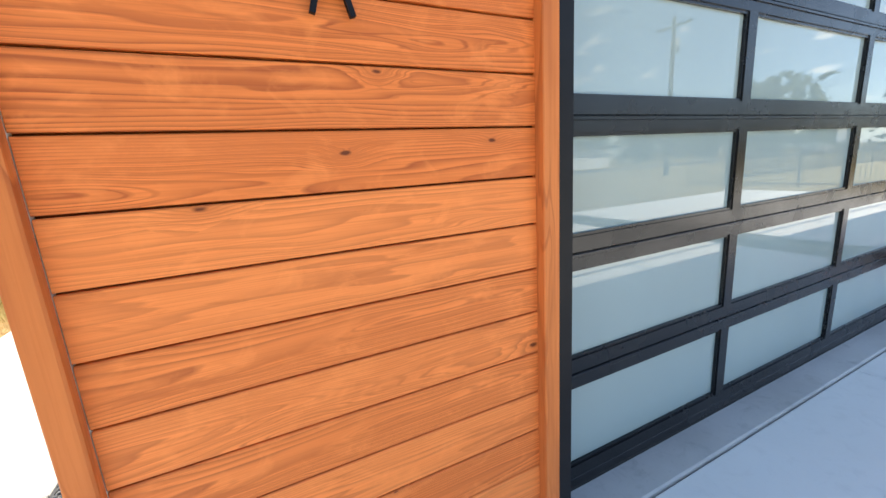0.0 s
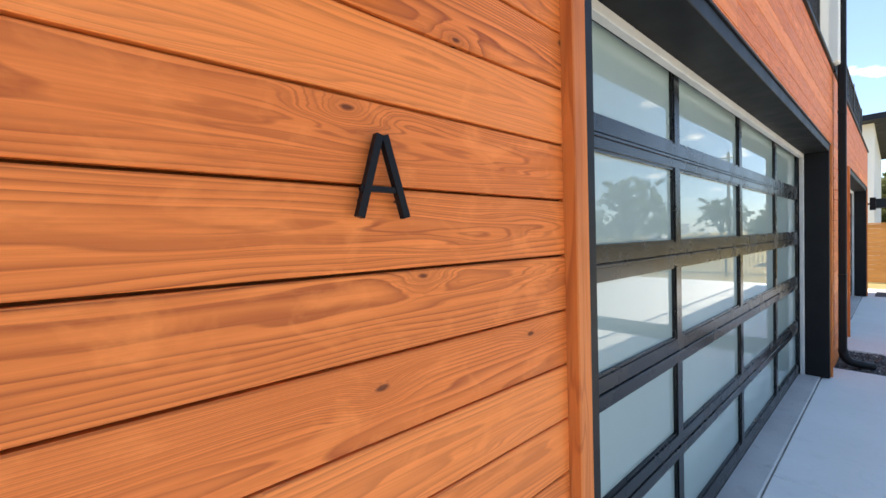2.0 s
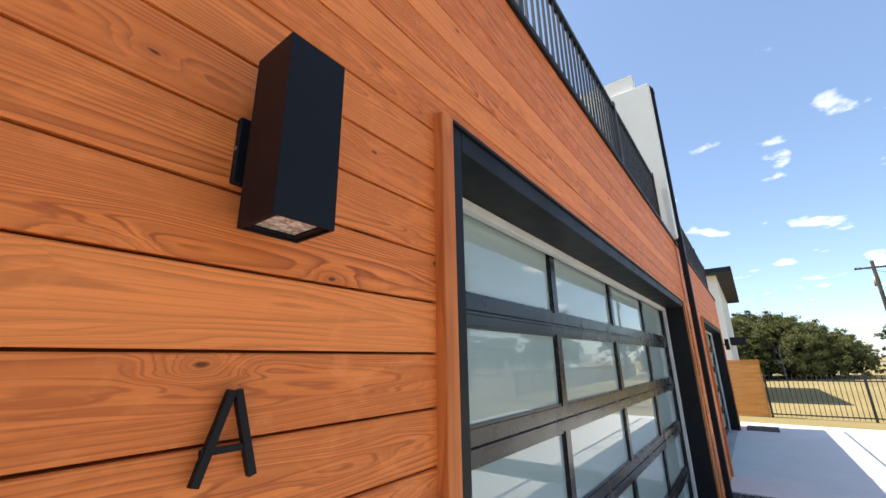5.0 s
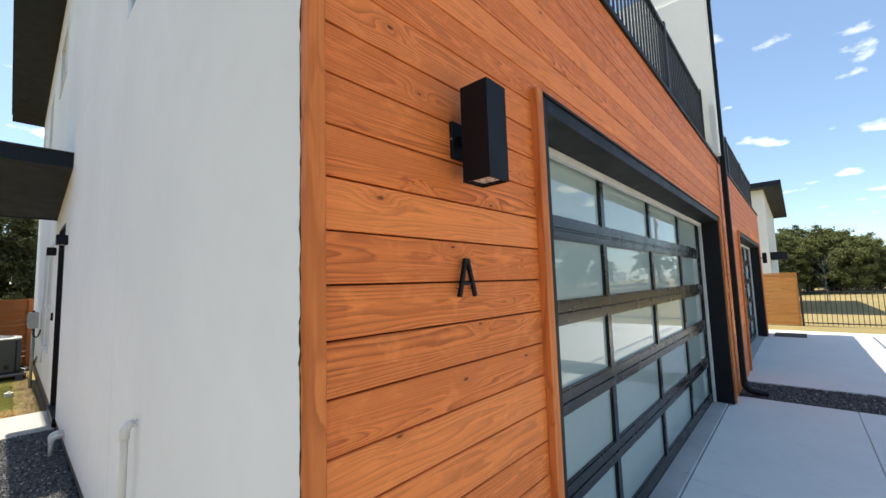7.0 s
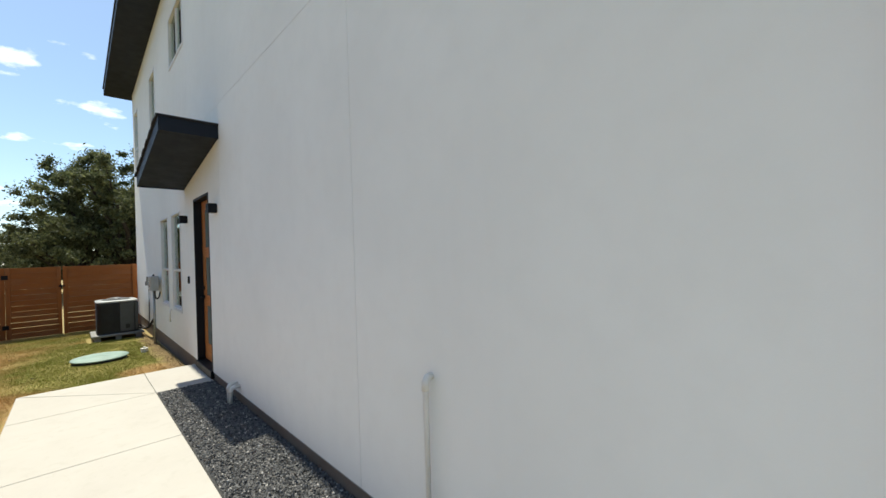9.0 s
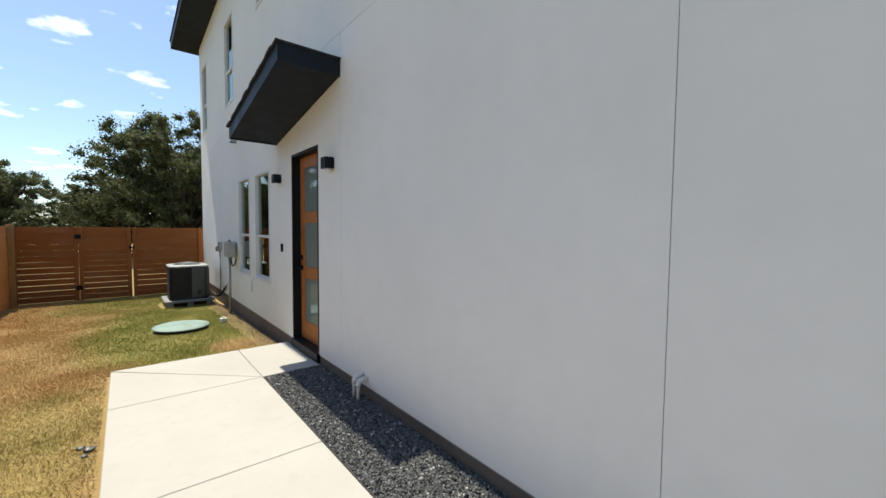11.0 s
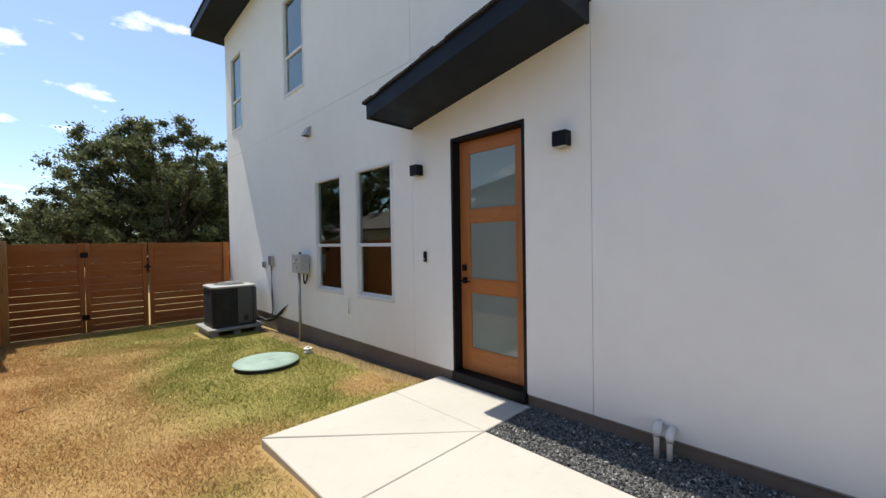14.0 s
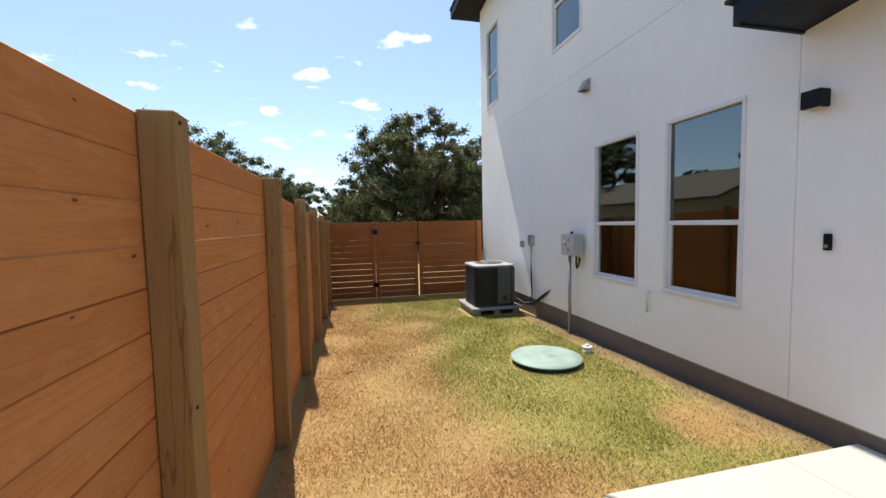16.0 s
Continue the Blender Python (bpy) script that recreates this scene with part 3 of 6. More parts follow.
def prism(pts, z0, z1, bevel=0.006):
    bm = bmesh.new()
    lo = [bm.verts.new((x, y, z0)) for x, y in pts]
    hi = [bm.verts.new((x, y, z1)) for x, y in pts]
    bm.faces.new(lo[::-1])
    top = bm.faces.new(hi)
    for i in range(len(pts)):
        j = (i + 1) % len(pts)
        bm.faces.new((lo[i], lo[j], hi[j], hi[i]))
    bmesh.ops.bevel(bm, geom=list(top.edges), offset=bevel, segments=1, affect="EDGES")
    return bm


def make_paving():
    walk_ = thing("pavement", "pale broom-finished concrete walk with cut joints", "pavement", kind="structure")
    g = 0.0022
    xl, xr, ye = -2.225, -0.955, 8.15
    part("slab", prism([(xr + g, 6.985 + g), (X0 - 0.005, 6.985 + g), (X0 - 0.005, ye), (xr + g, ye)], 0.08, Z_WALK), m_walk, walk_)
    part("slab", prism([(xr - g, 6.985 + 2 * g), (xr - g, ye), (xl + 0.012, ye)], 0.08, Z_WALK), m_walk, walk_)
    part("slab", prism([(xl, 6.985 + g), (xr - 2 * g, 6.985 + g), (xl, ye - 0.012)], 0.08, Z_WALK), m_walk, walk_)
    edges = [6.985, 5.36, 3.73, 2.10, 0.47, -1.2]
    for a, b in zip(edges, edges[1:]):
        slab("slab", xl, xr, b + g, a - g, Z_WALK, 0.155, m_walk, walk_)
    edging = tagged(part("edging", box_bm(-0.954, -0.938, 0.55, 6.98, 0.1, Z_WALK - 0.004), m_rubber), "black steel edging strip beside the walk", "edging", kind="structure")
    drive = thing("driveway", "pale concrete driveway in cut slabs", "driveway", kind="structure")
    ys = [0.895, -0.35, -3.0, -5.6]
    for xa, xb in ((-0.94, 3.25), (3.25, 6.37), (7.47, 15.2)):
        cuts = ys if xa < 7 else [0.895, -3.0, -5.6]
        for ya, yb in zip(cuts, cuts[1:]):
            slab("slab", xa + g, xb - g, yb + g, ya - g, Z_DRIVE, 0.12, m_drive, drive)
    for xa, xb in ((0.84, 5.86), (8.35, 13.35)):
        setting("garage_apron", box_bm(xa, xb, 0.90, 1.30, 0.0, Z_DRIVE + 0.012, bevel=0.008), m_apron, "worn grey concrete garage sill slab", "slab")
    setting("drain_mat", box_bm(13.55, 14.5, 0.02, 0.70, Z_DRIVE, Z_DRIVE + 0.012, bevel=0.003), m_asphalt, "dark flat strip on the driveway", "mat")
    return walk_


def stones(name, x0, x1, y0, y1, z, n, seed, size=(0.010, 0.019), label="loose black crushed gravel"):
    """A bed of angular stones as one sheet of real pebbles."""
    rng = np.random.default_rng(seed)
    base = np.array([(1, 0, 0), (-1, 0, 0), (0, 1, 0), (0, -1, 0), (0, 0, 1), (0, 0, -1)], float)
    tri = np.array([(0, 2, 4), (2, 1, 4), (1, 3, 4), (3, 0, 4), (2, 0, 5), (1, 2, 5), (3, 1, 5), (0, 3, 5)])
    q = rng.normal(size=(n, 4))
    q /= np.linalg.norm(q, axis=1)[:, None]
    w_, a, b, c = q.T
    rot = np.stack([1 - 2 * (b * b + c * c), 2 * (a * b - c * w_), 2 * (a * c + b * w_), 2 * (a * b + c * w_), 1 - 2 * (a * a + c * c), 2 * (b * c - a * w_), 2 * (a * c - b * w_), 2 * (b * c + a * w_), 1 - 2 * (a * a + b * b)], 1).reshape(n, 3, 3)
    s = rng.uniform(*size, (n, 1, 1)) * rng.uniform(0.55, 1.25, (n, 6, 1))
    v = (base[None] * s) * rng.uniform(0.7, 1.3, (n, 1, 3))
    v = np.einsum("nij,nkj->nki", rot, v)
    pos = np.stack([rng.uniform(x0, x1, n), rng.uniform(y0, y1, n), z + rng.uniform(-0.006, 0.012, n)], 1)
    v += pos[:, None]
    f = tri[None] + 6 * np.arange(n)[:, None, None]
    ob = new(name, array_mesh(name, v.reshape(-1, 3), f.reshape(-1, 3), m_gravel))
    tagged(ob, label, "gravel", kind="stuff")


def make_gravel():
    setting("gravel_bed", box_bm(-0.945, X0 + 0.02, 0.55, 6.98, 0.08, 0.214), m_gravelbed, "dark bed under black gravel beside the wall", "gravel")
    stones("gravel", -0.94, X0 + 0.0, 0.6, 6.975, 0.220, 46000, 8, (0.008, 0.016))
    setting("gravel_bed", box_bm(6.375, 7.465, -6.5, 0.86, 0.0, 0.085), m_gravelbed, "dark gravel strip between two driveways", "gravel")
    stones("gravel", 6.38, 7.46, -1.8, 0.85, 0.088, 9000, 9, (0.012, 0.022))


# ---- the house ----
DOOR = (7.02, 7.945, 0.30, 2.80)
WINS = [(8.965, 9.82, 0.968, 2.734, 1.69), (10.205, 11.045, 0.968, 2.734, 1.69), (11.35, 12.17, 4.38, 6.10, 5.07), (8.34, 9.60, 5.38, 6.30, 0.0), (14.47, 15.22, 4.38, 6.10, 5.07)]


def holes(u, v):
    for y0, y1, z0, z1 in [DOOR] + [w[:4] for w in WINS]:
        if y0 < u < y1 and z0 < v < z1:
            return True
    return False


def cut_top(bm):
    """Cut the tops of the side walls along the sloping roof."""
    p = Vector((0, YB, roof_z(YB) + 0.02))
    nrm = Vector((0, 0.045, 1)).normalized()
    bmesh.ops.bisect_plane(bm, geom=list(bm.verts) + list(bm.edges) + list(bm.faces), plane_co=p, plane_no=nrm, clear_outer=True)
    rim = [e for e in bm.edges if e.is_boundary]
    if rim:
        bmesh.ops.holes_fill(bm, edges=rim)


def make_side_wall():
    us = [0.862, 3.33, YB] + [v for w in WINS for v in w[:2]] + list(DOOR[:2])
    vs = [0.0, ZB, 3.68, 9.0] + [v for w in WINS for v in w[2:4]] + list(DOOR[2:])
    bm = bmesh.new()
    solid = lambda u, v: not holes(u, v) and (u > 3.33 or v < 3.68)
    slab_grid(bm, us, vs, solid, lambda u, v, d: (d, u, v), X0 + 0.022, X0 + 0.20)
    cut_top(bm)
    wall = setting("wall_west", bm, m_inner, "white stuccoed side wall of a two-storey house", "wall")
    # stucco coats between the control joints
    g = 0.0021
    coats = [(YF - 0.003, 3.235, ZB, 3.675), (3.235, 6.41, ZB, ZJ), (6.41, 8.58, ZB, ZJ), (8.58, YB, ZB, ZJ), (3.235, 8.58, ZJ, 9.0), (8.58, YB, ZJ, 9.0)]
    for a, b, c, d in coats:
        uu = [a + g, b - g] + [v for w in WINS + [DOOR] for v in w[:2] if a < v < b]
        vv = [c + (g if c > 1 else 0), d - g] + [v for w in WINS + [DOOR] for v in w[2:4] if c < v < d]
        bm = bmesh.new()
        slab_grid(bm, uu, vv, lambda u, v: not holes(u, v), lambda u, v, dd: (dd, u, v), X0, X0 + (0.012 if a < 1 else 0.021))
        if d > 5:
            cut_top(bm)
        part("stucco_panel", bm, m_stucco, wall)
    # dark metal beads at the bottom of the joints
    for y in (3.235, 6.41, 8.58):
        part("joint_bead", box_bm(X0 + 0.012, X0 + 0.0215, y - 0.002, y + 0.002, ZB, 3.60 if y < 4 else 6.6 if y < 8 else 5.37), m_caulk, wall)
    part("joint_bead", box_bm(X0 + 0.012, X0 + 0.0212, 3.34, YB - 0.01, ZJ - 0.002, ZJ + 0.002), m_caulk, wall)
    part("weep_screed", box_bm(X0 + 0.002, X0 + 0.05, 0.88, 7.01, ZB - 0.012, ZB - 0.001), m_galv, wall)
    part("weep_screed", box_bm(X0 + 0.002, X0 + 0.05, 7.95, YB, ZB - 0.012, ZB - 0.001), m_galv, wall)
    setting("foundation", box_bm(X0 + 0.012, X0 + 0.2, 0.862, YB - 0.01, -0.3, ZB - 0.013), m_found, "rough brown-grey concrete foundation strip", "foundation")


def make_shell():
    """Other outer walls, floors and ceilings that close the house."""
    north = [(2.7, 3.75), (4.05, 5.1)]
    bm = bmesh.new()
    slab_grid(bm, [X0 + 0.201, 6.3] + [v for w in north for v in w], [ZB - 0.012, 1.0, 2.73, 6.9], lambda u, v: not (1.0 < v < 2.73 and any(a < u < b for a, b in north)), lambda u, v, d: (u, d, v), YB - 0.2, YB - 0.001)
    setting("wall_north", bm, m_stucco, "white stucco back wall with two windows", "wall")
    bm = bmesh.new()
    slab_grid(bm, [1.0, 12.9, 14.6, YB], [0.0, 1.0, 2.73, 6.6], lambda u, v: not (12.9 < u < 14.6 and 1.0 < v < 2.73), lambda u, v, d: (d, u, v), 6.3, 6.5)
    setting("wall_east", bm, m_stucco, "white stucco far side wall with a window", "wall")
    for k, (a, b) in enumerate(north):
        w = thing("window_%d" % (6 + k), "white vinyl back window seen through the room", "window", kind="structure")
        fr = bmesh.new()
        for q in ((a, b, 1.0, 1.05), (a, b, 2.68, 2.73), (a, a + 0.05, 1.05, 2.68), (b - 0.05, b, 1.05, 2.68), (a + 0.05, b - 0.05, 1.67, 1.72)):
            add_box(fr, q[0] + 0.001, q[1] - 0.001, YB - 0.12, YB - 0.05, q[2] + 0.001, q[3] - 0.001)
        part("window_frame", fr, m_vinyl, w)
    w = thing("window_8", "wide white vinyl far window seen through the room", "window", kind="structure")
    fr = bmesh.new()
    for q in ((12.9, 14.6, 1.0, 1.05), (12.9, 14.6, 2.68, 2.73), (12.9, 12.95, 1.05, 2.68), (14.55, 14.6, 1.05, 2.68), (13.72, 13.78, 1.05, 2.68)):
        add_box(fr, 6.37, 6.44, q[0] + 0.001, q[1] - 0.001, q[2] + 0.001, q[3] - 0.001)
    part("window_frame", fr, m_vinyl, w)
    ct = thing("kitchen_counter", "dark kitchen island inside the room", "counter", at=(1.7, 11.6, ZB + 0.006))
    part("body", box_bm(-0.42, 0.42, -0.9, 0.9, 0.0, 0.88, bevel=0.004), m_acgrey, ct)
    part("worktop", box_bm(-0.47, 0.47, -0.95, 0.95, 0.881, 0.92, bevel=0.004), m_acdark, ct, "dark stone worktop")
    bm = box_bm(X0 + 0.201, 6.299, 3.235, 3.53, 3.40, 9.0)
    cut_top(bm)
    setting("wall_south_upper", bm, m_stucco, "white stucco upper wall behind the roof deck", "wall")
    setting("wall_inside", box_bm(X0 + 0.201, 6.299, 6.35, 6.45, ZB, 3.3), m_inner, "plain painted inside wall", "wall")
    setting("floor", box_bm(X0 + 0.201, 6.299, 1.31, YB - 0.201, 0.1, ZB + 0.006), m_floorin, "brown wood floor inside", "floor")
    setting("ceiling", box_bm(X0 + 0.201, 6.299, 1.0, YB - 0.201, 3.30, 3.40), m_inner, "white ceiling inside", "ceiling")
    setting("ceiling_upper", box_bm(X0 + 0.201, 6.299, 3.54, YB - 0.201, 6.55, 6.6), m_inner, "white upper ceiling inside", "ceiling")
    setting("wing_wall", box_bm(6.22, 6.42, 0.775, 3.33, 3.66, 6.28, bevel=0.01), m_stucco, "white stucco fin wall between two roof decks", "wall")


def make_ceiling_fan(x, y, z):
    """A five-bladed fan on a short rod under the room's ceiling."""
    fan = thing("ceiling_fan", "grey five-bladed ceiling fan at rest inside the room", "ceiling fan", at=(x, y, z))
    part("rod", cyl(bmesh.new(), (0, 0, 0.08), (0, 0, 3.30 - z), 0.014, sides=10), m_galv, fan)
    part("motor", cyl(bmesh.new(), (0, 0, -0.05), (0, 0, 0.08), 0.11, 0.07, 20), m_galv, fan)
    part("lamp", cyl(bmesh.new(), (0, 0, -0.13), (0, 0, -0.0505), 0.05, 0.10, 20), m_vinyl, fan, "white glass lamp bowl")
    blade = bmesh.new()
    add_box(blade, 0.10, 0.68, -0.065, 0.065, -0.006, 0.006, bevel=0.003)
    for v in blade.verts:
        v.co.z += v.co.y * 0.18
    me = to_mesh("blade", blade, m_galv)
    for k in range(5):
        part("blade", me, None, fan).rotation_euler = (0, 0, radians(72 * k + 20))


def make_roof():
    roof = thing("roof", "shallow charcoal roof with deep boxed eaves", "roof", kind="structure")
    bm = bmesh.new()
    y0, y1, xa, xb = 2.75, 16.06, -0.94, 6.9
    for th0, th1, mat, nm in ((0.0, 0.20, m_fascia, "eave_box"), (0.2, 0.235, m_shingle, "shingle_layer")):
        bm = bmesh.new()
        e = 0.0 if th0 == 0 else 0.02
        vs = [bm.verts.new((x, y, roof_z(y) + t)) for t in (th0, th1) for y in (y0 - e, y1 + e) for x in (xa - e, xb + e)]
        for q in ((0, 2, 3, 1), (4, 5, 7, 6), (0, 1, 5, 4), (2, 6, 7, 3), (0, 4, 6, 2), (1, 3, 7, 5)):
            bm.faces.new([vs[i] for i in q])
        part(nm, bm, mat, roof)


def make_awning():
    aw = thing("awning", "charcoal sloping canopy with shingles over the front door", "awning")
    y0, y1, xo = 6.415, 8.575, -0.935
    zf = lambda y: 3.04 + (y1 - y) * 0.166

    def sheet(xa, xb, ya, yb, lo, hi, sl=0.0):
        bm = bmesh.new()
        vs = [bm.verts.new((x, y, zf(y) + t)) for t in (lo, hi) for y in (ya, yb) for x in (xa, xb)]
        for q in ((0, 2, 3, 1), (4, 5, 7, 6), (0, 1, 5, 4), (2, 6, 7, 3), (0, 4, 6, 2), (1, 3, 7, 5)):
            bm.faces.new([vs[i] for i in q])
        return bm
    part("soffit", sheet(xo + 0.02, X0 - 0.001, y0 + 0.02, y1 - 0.02, 0.0, 0.02), m_fascia, aw)
    part("fascia", sheet(xo, xo + 0.022, y0, y1, -0.012, 0.15), m_fascia, aw)
    part("fascia", sheet(xo + 0.022, X0 - 0.001, y0, y0 + 0.022, -0.012, 0.15), m_fascia, aw)
    part("fascia", sheet(xo + 0.022, X0 - 0.001, y1 - 0.022, y1, -0.012, 0.15), m_fascia, aw)
    n = 14
    for i in range(n):
        a = y0 - 0.02 + (y1 - y0 + 0.05) * i / n
        b = a + (y1 - y0 + 0.05) / n + 0.012
        part("shingle", sheet(xo - 0.022 - 0.006 * (i % 2), X0 - 0.001, a, b, 0.151 + 0.004 * ((i * 7) % 3), 0.170 + 0.005 * ((i * 5) % 3)), m_shingle, aw)


# ---- wood-clad front ----
PITCH, ZROW = 0.1262, 1.4834


def board_mesh(length):
    """A grooved siding board along x, its foot at z = 0, its face at y = 0."""
    g, e, t = 0.0050, 0.0013, 0.016
    prof = [(t, g), (e, g), (0.0, g + e), (0.0, PITCH - 2 * e), (2 * e, PITCH), (t, PITCH)]
    bm = bmesh.new()
    ends = [[bm.verts.new((x, y, z)) for y, z in prof] for x in (0.0, length)]
    n = len(prof)
    for i in range(n):
        j = (i + 1) % n
        bm.faces.new((ends[0][i], ends[0][j], ends[1][j], ends[1][i]))
    bm.faces.new(ends[0])
    bm.faces.new(ends[1][::-1])
    return to_mesh("board", bm, m_siding)


def make_front(xa, xb, ga, gb, seed, name):
    """The wood-clad garage front from xa to xb with its opening from ga to gb."""
    rng = random.Random(seed)
    ztop, zbot, zopen = 3.60, 0.10, 2.675
    bm = bmesh.new()
    slab_grid(bm, [xa - 0.012 if xa < 0 else xa + 0.01, ga, gb, xb - 0.01], [0.05, zopen - 0.01, ztop], lambda u, v: not (ga < u < gb and v < zopen - 0.01), lambda u, v, d: (u, d, v), YF + 0.0185, YF + 0.13)
    wall = setting(name, bm, m_groove, "garage front clad in orange-stained pine boards", "wall")
    meshes = {}
    z = ZROW - 11 * PITCH
    while z < ztop - 0.02:
        if z + PITCH < zopen + 0.04:
            runs = [(xa, ga - 0.0605), (gb + 0.062, xb)]
        else:
            cut = rng.uniform(xa + 1.5, xb - 1.8)
            runs = [(xa, cut), (cut + 0.002, xb)]
        for a, b in runs:
            if b - a < 0.02:
                continue
            key = round(b - a, 4)
            if key not in meshes:
                meshes[key] = board_mesh(b - a)
            part("board", meshes[key], None, wall, at=(a, YF + rng.uniform(-0.0006, 0.0006), z))
        z += PITCH
    part("coping", box_bm(xa - 0.02, xb, YF - 0.022, YF + 0.30, ztop, ztop + 0.04, bevel=0.004), m_black, wall, "black metal parapet coping")
    # upright trim beside the opening
    for x in (ga - 0.060, gb + 0.006):
        part("trim", box_bm(x, x + 0.054, YF - 0.032, YF + 0.016, 0.13, zopen + 0.004, bevel=0.003), m_trim_z, wall)
    # black steel surround and deep soffit
    part("jamb", box_bm(ga - 0.0055, ga + 0.060, YF - 0.014, YD + 0.02, Z_DRIVE + 0.013, zopen, bevel=0.003), m_black, wall)
    part("jamb", box_bm(gb - 0.075, gb + 0.004, YF - 0.014, YD + 0.02, Z_DRIVE + 0.013, zopen, bevel=0.003), m_black, wall)
    part("head", box_bm(ga + 0.0605, gb - 0.0755, YF - 0.014, YD - 0.002, zopen - 0.07, zopen, bevel=0.003), m_black, wall)
    part("drip_cap", box_bm(ga - 0.008, gb + 0.008, YF - 0.024, YF - 0.0005, zopen + 0.001, zopen + 0.014, bevel=0.002), m_black, wall)
    # pale stop along the head and far jamb
    part("door_stop", box_bm(ga + 0.066, gb - 0.076, YD - 0.045, YD - 0.008, zopen - 0.115, zopen - 0.0705, bevel=0.003), m_weather, wall)
    for x in (ga + 0.066, gb - 0.118):
        part("door_stop", box_bm(x, x + (0.062 if x < ga + 1 else 0.042), YD - 0.045, YD - 0.008, Z_DRIVE + 0.014, zopen - 0.116, bevel=0.003), m_black if x < ga + 1 else m_weather, wall)
    return wall


def make_garage_door():
    """Five sections of four frosted panes each in black aluminium."""
    gd = thing("garage_door", "closed black aluminium garage door with frosted glass panes", "garage door", at=(0.88, YD, 0.192))
    width, h, rows, cols = 4.91, 0.4935, 5, 4
    step = width / cols
    st, mu, ra = 0.085, 0.033, 0.060
    panes = [(st if c == 0 else step * c + mu, width - st if c == cols - 1 else step * (c + 1) - mu) for c in range(cols)]
    bm = bmesh.new()
    us = [0, width] + [v for p in panes for v in p]
    slab_grid(bm, us, [0.002, ra, h - ra, h - 0.002], lambda u, v: not (ra < v < h - ra and any(a < u < b for a, b in panes)), lambda u, v, d: (u, d, v), 0.0, 0.045)
    frame_me = to_mesh("section_frame", bm, m_anod)
    bead = bmesh.new()
    for a, b in panes:
        for q in ((a, b, ra, ra + 0.012), (a, b, h - ra - 0.012, h - ra), (a, a + 0.012, ra + 0.012, h - ra - 0.012), (b - 0.012, b, ra + 0.012, h - ra - 0.012)):
            add_box(bead, q[0], q[1], 0.006, 0.024, q[2], q[3])
    bead_me = to_mesh("glazing_bead", bead, m_anod)
    pane_me = {}
    for i in range(rows):
        sec = part("door_section", frame_me, None, gd, at=(0, 0, i * h))
        part("glazing_bead", bead_me, None, sec)
        lip = part("rail_lip", box_bm(0.0, width, -0.006, -0.0005, h - 0.018, h - 0.004, bevel=0.002), m_anod, sec)
        for a, b in panes:
            k = round(b - a, 4)
            if k not in pane_me:
                pane_me[k] = to_mesh("pane", box_bm(0, b - a, 0.02, 0.028, 0, h - 2 * ra), m_frost)
            part("pane", pane_me[k], None, sec, "frosted glass pane", at=(a, 0, ra))
    part("bottom_rail", box_bm(0.0, width, 0.0, 0.045, -0.040, 0.001, bevel=0.002), m_anod, gd)
    part("bottom_seal", box_bm(0.0, width, 0.004, 0.04, -0.060, -0.0405), m_rubber, gd, "black rubber floor seal")
    return gd


def make_railing(xa, xb, posts, name_group):
    rl = thing("deck_railing", "black metal roof deck railing with upright balusters", "railing", name_group)
    y, zb, zt = 0.955, 3.72, 4.655
    for z in (zt - 0.04, zb):
        part("rail", box_bm(xa, xb, y - 0.022, y + 0.022, z, z + 0.038, bevel=0.003), m_iron, rl)
    pm = to_mesh("post", box_bm(-0.03, 0.03, -0.03, 0.03, 3.64, zt + 0.03, bevel=0.003), m_iron)
    for x in posts:
        part("post", pm, None, rl, at=(x, y, 0))
    bmz = to_mesh("baluster", box_bm(-0.008, 0.008, -0.008, 0.008, zb + 0.03, zt - 0.035), m_iron)
    x = xa + 0.1
    while x < xb - 0.05:
        if all(abs(x - p) > 0.05 for p in posts):
            part("baluster", bmz, None, rl, at=(x, y, 0))
        x += 0.105
    return rl


def leaves(n, centres, radii, size, rng, flat=0.0):
    """n small leaf quads scattered in balls round each centre."""
    c = np.repeat(np.asarray(centres, float), n, axis=0)
    r = np.repeat(np.asarray(radii, float), n)
    m = len(c)
    d = rng.normal(size=(m, 3))
    d /= np.linalg.norm(d, axis=1)[:, None]
    d *= (r * np.abs(rng.normal(0, 0.62, m)))[:, None]
    d[:, 2] *= 0.7
    p = c + d
    u = rng.normal(size=(m, 3))
    u /= np.linalg.norm(u, axis=1)[:, None]
    t = rng.normal(size=(m, 3))
    w_ = np.cross(u, t)
    w_ /= np.linalg.norm(w_, axis=1)[:, None]
    s = rng.uniform(*size, m)[:, None]
    v = np.stack([p - u * s, p + w_ * s * 0.5, p + u * s, p - w_ * s * 0.5], 1)
    return v.reshape(-1, 3), np.arange(m * 4).reshape(-1, 4)


def make_turf():
    rng = np.random.default_rng(3)
    xs = np.arange(0.0, 6.2, 0.07)
    v, f = leaves(40, np.stack([xs, np.full(len(xs), 0.905), np.full(len(xs), 3.66)], 1), np.full(len(xs), 0.055), (0.006, 0.014), rng)
    ob = new("artificial_turf", array_mesh("artificial_turf", v, f, m_turf))
    tagged(ob, "green artificial turf fringe under the deck railing", "turf", kind="stuff")
    setting("roof_deck", box_bm(X0 + 0.21, 6.2, YF + 0.31, 3.33, 3.401, 3.62), m_turf, "green turf roof deck above the garage", "deck")


